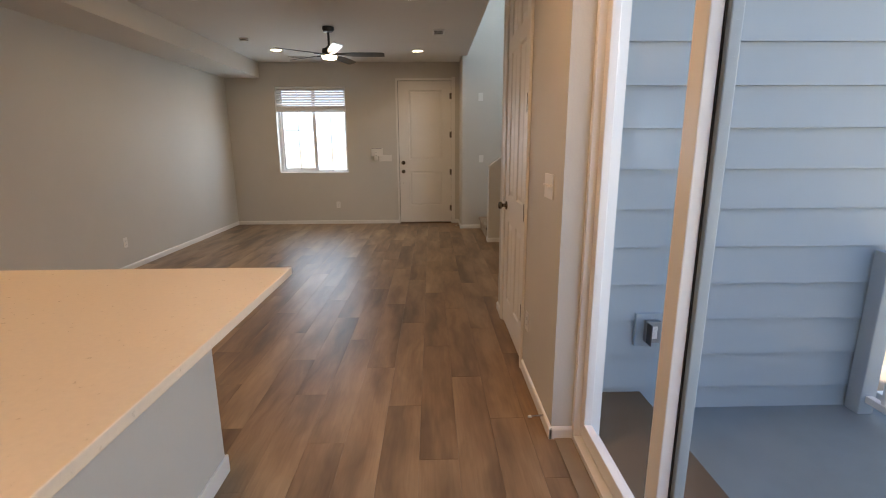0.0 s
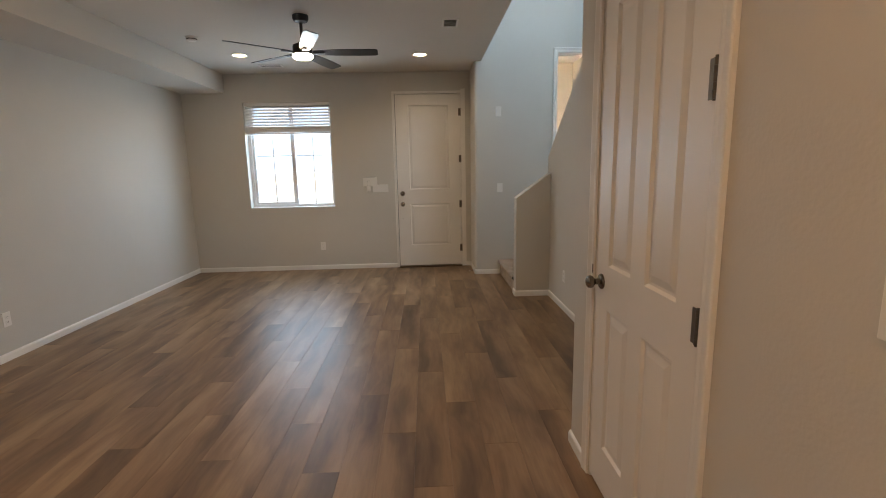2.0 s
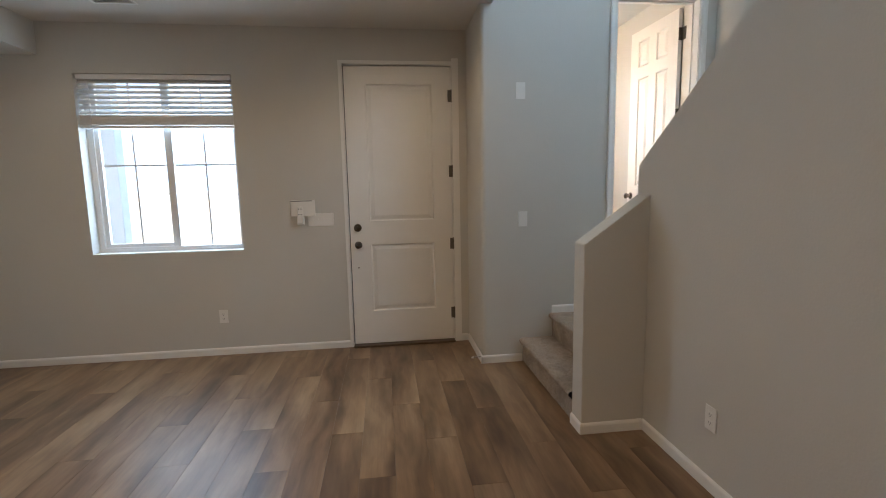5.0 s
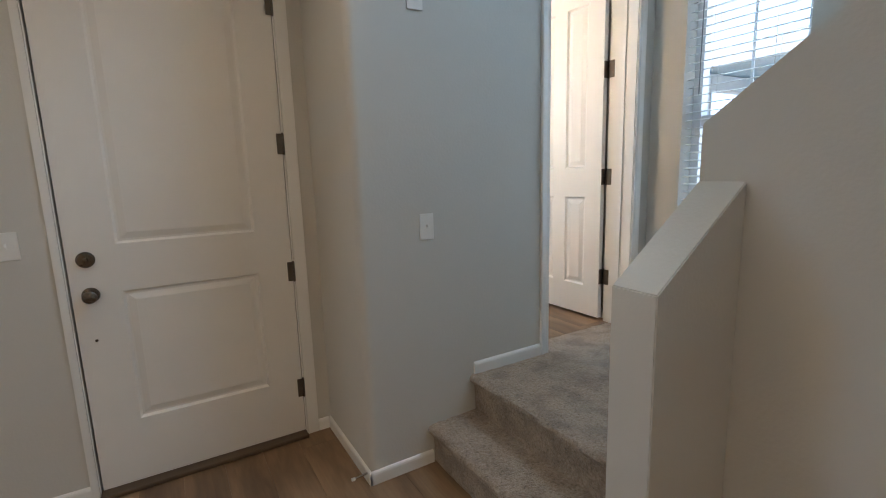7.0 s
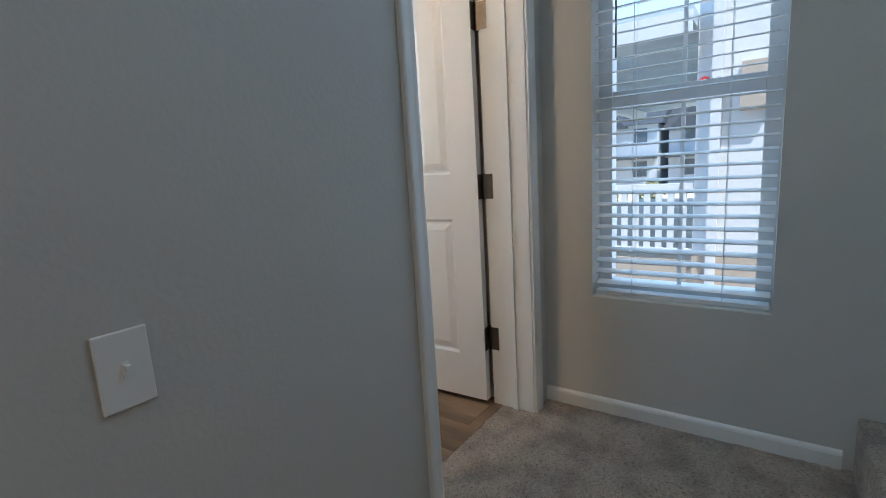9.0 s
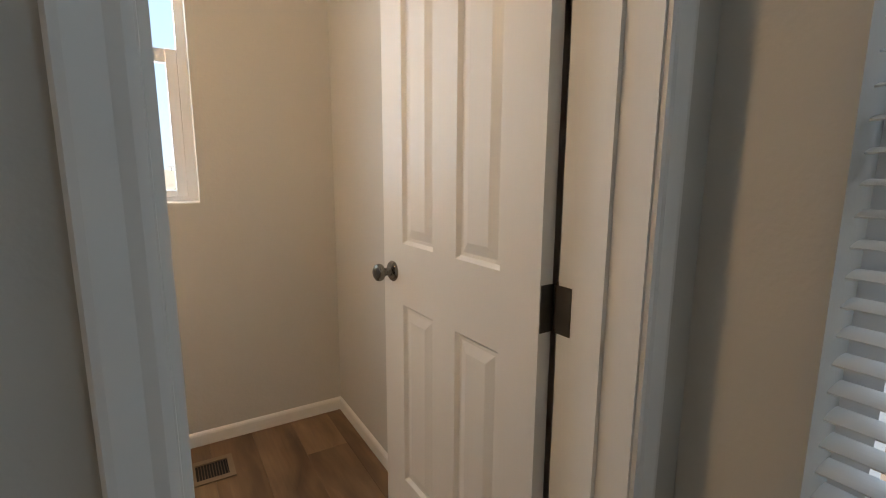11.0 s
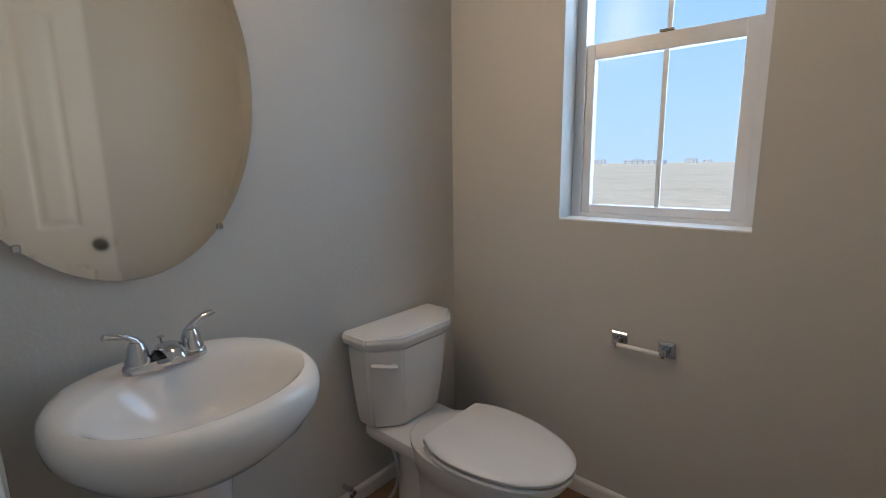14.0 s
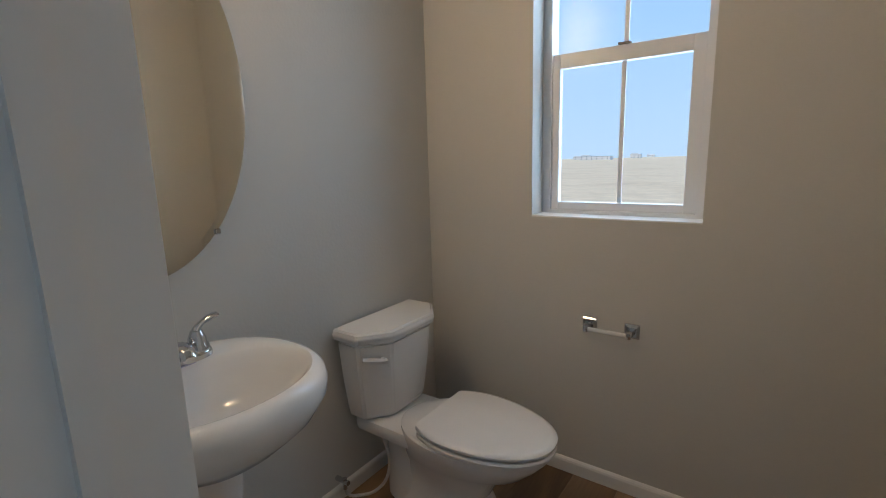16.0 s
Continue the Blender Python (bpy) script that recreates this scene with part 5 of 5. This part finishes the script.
structure("ground_yard", boxmesh(2.95, 14.0, 1.0, 14.0, -0.9, -0.44), M_GRAVEL, "brown gravel yard between the houses", "ground")


def far_house(name, x, y, w, d, h, roof_h, wall_m, label, z=-0.6, wins=3, turn=0, roof_m=None):
    hs = empty(name, label, "house", "houses across the field", m=pose(x, y, z, 0, 0, turn))
    part("wall", boxmesh(-w / 2, w / 2, -d / 2, d / 2, 0, h), wall_m, hs)
    bm = bmesh.new()
    loft(bm, [[(sx * (w / 2 + 0.4), -d / 2 - 0.5, h), (sx * (w / 2 + 0.4), d / 2 + 0.5, h), (sx * (w / 2 + 0.4), 0, h + roof_h)] for sx in (-1, 1)])
    part("roof", bm, roof_m or M_ROOF2, hs)
    for k in range(wins):
        for zz in ([1.0, 3.8] if h > 4 else [1.0]):
            cxx = -w / 2 + w * (k + 0.5) / wins
            part("window", boxmesh(cxx - 0.55, cxx + 0.55, -d / 2 - 0.05, -d / 2 + 0.02, zz, zz + 1.3), M_HGLASS, hs)
    return hs


random.seed(4)
for k in range(60):
    x = -1350 + 31 * k + random.uniform(-14, 14)
    y = 860 + random.uniform(-120, 220)
    far_house("house", x, y, random.uniform(9, 15), 10, random.choice((4.5, 6.5, 8.0)), random.uniform(1.6, 2.6), M_FAR, "pale two-storey house far across the field", -3.2, 2)
far_house("warehouse", -190, 620, 40, 14, 4.6, 0.6, M_FAR, "long pale flat building far across the field", -2.6, 6)
for x, y, w, h, m in ((46, 23.6, 6.0, 5.0, M_HOUSE), (49, 17.2, 5.5, 5.4, M_HOUSE3), (52, 30.5, 7.0, 5.2, M_HOUSE), (50, 10.5, 6.5, 5.0, M_HOUSE3)):
    hs = far_house("house", x, y, w, 9, h, 2.3, m, "pale two-storey house with dark gables down the street", -1.3, 2, -90, M_ROOF)
    bm = bmesh.new()
    loft(bm, [[(-w / 2, yy, h - 0.2), (0.4, yy, h - 0.2), (0.2 - w / 4, yy, h + 1.7)] for yy in (-5.4, -1.0)])
    part("gable", bm, M_ROOF, hs, "dark cross gable")
    part("porch", boxmesh(-w / 2, w / 2, -6.2, -4.5, 2.5, 2.75), M_ROOF, hs, "dark porch roof")

# neighbour's house with porch, beyond the landing window
nb = empty("neighbour_house", "white neighbouring house with dark roof and front porch", "house", m=Matrix.Translation((0, 0, -0.5)))
part("wall", boxmesh(7.0, 16.0, -4.0, 7.35, 0.0, 6.2), M_HOUSE, nb)
part("foundation", boxmesh(6.96, 7.0, -4.0, 7.35, 0.0, 0.75), M_HOUSE2, nb, "tan foundation band")
part("porch_floor", boxmesh(7.0, 16.0, 7.35, 9.9, 0.0, 0.65), M_HOUSE2, nb)
bm = bmesh.new()
loft(bm, [[(6.6, y0, z0), (16.4, y0, z0), (16.4, y0, z0 + t), (6.6, y0, z0 + t)] for y0, z0, t in ((7.36, 3.30, 0.16), (10.4, 3.20, 0.16))])
part("porch_roof", bm, M_PORCH, nb, "blue-grey shingled porch roof")
part("porch_beam", boxmesh(7.0, 16.0, 9.68, 9.86, 2.98, 3.20), M_HOUSE, nb, "white porch beam")
part("fascia", boxmesh(6.56, 6.60, 7.36, 10.4, 3.18, 3.40), M_HOUSE, nb, "white roof edge board")
for x in (7.1, 9.8, 12.5):
    part("porch_post", boxmesh(x, x + 0.15, 9.7, 9.85, 0.65, 3.2), M_HOUSE, nb)
for y, z in ((5.6, 1.95), (3.0, 1.95), (5.6, 4.5), (3.0, 4.5)):
    w = part("window", boxmesh(6.955, 7.0, y, y + 0.95, z, z + 1.35), M_VINYL, nb)
    part("pane", boxmesh(6.945, 6.956, y + 0.08, y + 0.87, z + 0.08, z + 1.27), M_HGLASS, w)
part("downpipe", boxmesh(6.90, 6.98, 7.10, 7.20, 0.2, 5.8), M_HOUSE, nb, "pale downpipe")
part("meter_box", boxmesh(6.86, 7.0, 6.62, 6.92, 2.35, 2.85), M_HOUSE2, nb, "tan meter box")
part("alarm_bell", lathe(bmesh.new(), [(0.06, -0.03), (0.06, -0.07), (0.02, -0.08)], (7.0, 7.27, 2.7), "x", 20), M_RED, nb, "red round bell")
pf = empty("porch_fence", "white picket porch railing of the neighbouring house", "railing", m=Matrix.Translation((7.02, 0, 0.15)))
part("rail", boxmesh(-0.04, 0.04, 7.36, 9.7, 0.86, 0.93), M_HOUSE, pf)
part("rail", boxmesh(-0.03, 0.03, 7.36, 9.7, 0.08, 0.14), M_HOUSE, pf)
me = mesh_of("picket", boxmesh(-0.025, 0.025, -0.035, 0.035, 0.14, 0.86), M_HOUSE)
for k in range(17):
    b = new("picket", me)
    b.parent, b.location = pf, (0, 7.46 + 0.135 * k, 0)
pf2 = empty("yard_fence", "white picket fence along the gravel yard", "fence", m=Matrix.Translation((5.6, 0, -0.45)))
me = mesh_of("picket", boxmesh(-0.03, 0.03, -0.012, 0.012, 0.05, 0.85), M_HOUSE)
for k in range(14):
    b = new("picket", me)
    b.parent, b.location = pf2, (0.16 * k, 11.5, 0)
part("rail", boxmesh(-0.2, 2.3, 11.515, 11.54, 0.62, 0.70), M_HOUSE, pf2)
part("rail", boxmesh(-0.2, 2.3, 11.515, 11.54, 0.15, 0.23), M_HOUSE, pf2)
st = empty("marker_stake", "white plastic stake leaning in the gravel", "stake", m=pose(4.6, 6.2, -0.44, 0, 14, 0))
part("stake", boxmesh(-0.02, 0.02, -0.02, 0.02, -0.03, 0.62), M_VINYL, st)

lp = empty("street_lamp", "tall grey steel street lamp beside the field", "street lamp", m=Matrix.Translation((-4.25, 60, -1.5)))
part("pole", cyl(bmesh.new(), (0, 0, 0), (0, 0, 10.5), 0.12, 0.09), M_STEEL, lp)
part("head", boxmesh(-0.5, 0.5, -0.2, 0.2, 10.45, 10.75, bevel=0.05), M_STEEL, lp)


def shrub(x, y, z, s):
    """A loose shrub: forked stems and many small leaf clumps."""
    t = empty("shrub", "small green roadside shrub in the dry field", "shrub", "shrubs", m=Matrix.Translation((x, y, z)))
    bm = bmesh.new()
    for k in range(5):
        a = k * 1.3
        cyl(bm, (0, 0, 0), (0.35 * s * math.cos(a), 0.35 * s * math.sin(a), 1.1 * s), 0.05 * s, 0.015 * s, 6)
    part("stem", bm, M_BARK, t)
    bm = bmesh.new()
    for k in range(130):
        a, r, h = random.uniform(0, 6.28), random.uniform(0.05, 0.75) * s, random.uniform(0.35, 1.9) * s
        r *= 1.15 - abs(h / s - 1.0) * 0.7
        m = pose(r * math.cos(a), r * math.sin(a), h, *(random.uniform(0, 360) for _ in range(3))) @ Matrix.Diagonal((0.22 * s, 0.13 * s, 0.05 * s, 1))
        bmesh.ops.create_icosphere(bm, subdivisions=1, radius=1, matrix=m)
    part("crown", bm, M_LEAF, t)


for x, y, z, s in ((-4.2, 66, -1.5, 0.8), (24, 13.2, -1.4, 0.9), (26, 16.4, -1.4, 0.7), (27, 11.6, -1.4, 0.8), (3.2, 52, -1.5, 0.7)):
    shrub(x, y, z, s)
pp = empty("porch_post", "white square post of the front porch", "post", m=Matrix.Translation((-2.77, 9.05, -0.3)))
part("shaft", boxmesh(-0.07, 0.07, -0.07, 0.07, 0, 3.2, bevel=0.006), M_HOUSE, pp)
part("plinth", boxmesh(-0.10, 0.10, -0.10, 0.10, -0.2, 0.25, bevel=0.008), M_HOUSE, pp)

# ---------------------------------------------------------------- floor planks
PLANK_W, PLANK_L, GAP = 0.180, 1.22, 0.0002
plank_cache = {}


def plank(parent, x0, x1, y0, y1, z):
    key = (round(x1 - x0, 3), round(y1 - y0, 3))
    if key not in plank_cache:
        bm = bmesh.new()
        w, l = key
        c = 0.0006
        lo = [(GAP, GAP), (w - GAP, GAP), (w - GAP, l - GAP), (GAP, l - GAP)]
        hi = [(GAP + c, GAP + c), (w - GAP - c, GAP + c), (w - GAP - c, l - GAP - c), (GAP + c, l - GAP - c)]
        loft(bm, [[(a, b, -0.003) for a, b in lo], [(a, b, -0.0012) for a, b in lo], [(a, b, 0) for a, b in hi]])
        plank_cache[key] = mesh_of("plank", bm, M_PLANK)
    ob = new("plank", plank_cache[key])
    ob.parent, ob.location = parent, (x0, y0, z)


def plank_floor(parent, X0, X1, Y0, Y1, z, shift, clip=None):
    k = 0
    x = X0
    while x < X1 - 0.01:
        xe = min(X1, x + PLANK_W)
        y = Y0 - (shift * (k * 0.37 % 1.0)) * PLANK_L
        while y < Y1 - 0.01:
            ya, yb = max(Y0, y), min(Y1, y + PLANK_L)
            if yb - ya > 0.02 and not (clip and clip(x, xe, ya, yb)):
                plank(parent, x, xe, ya, yb, z)
            y += PLANK_L
        x, k = xe, k + 1


by_name = bpy.data.objects
plank_floor(by_name["floor"], XW, XM, YB, YF, 0.0, 1.0, lambda a, b, c, d: (a > 0.80 and d < 3.2))
plank_floor(by_name["floor_powder_room"], PX0, PX1, YS + 0.145, PY1, ZL, 1.0)
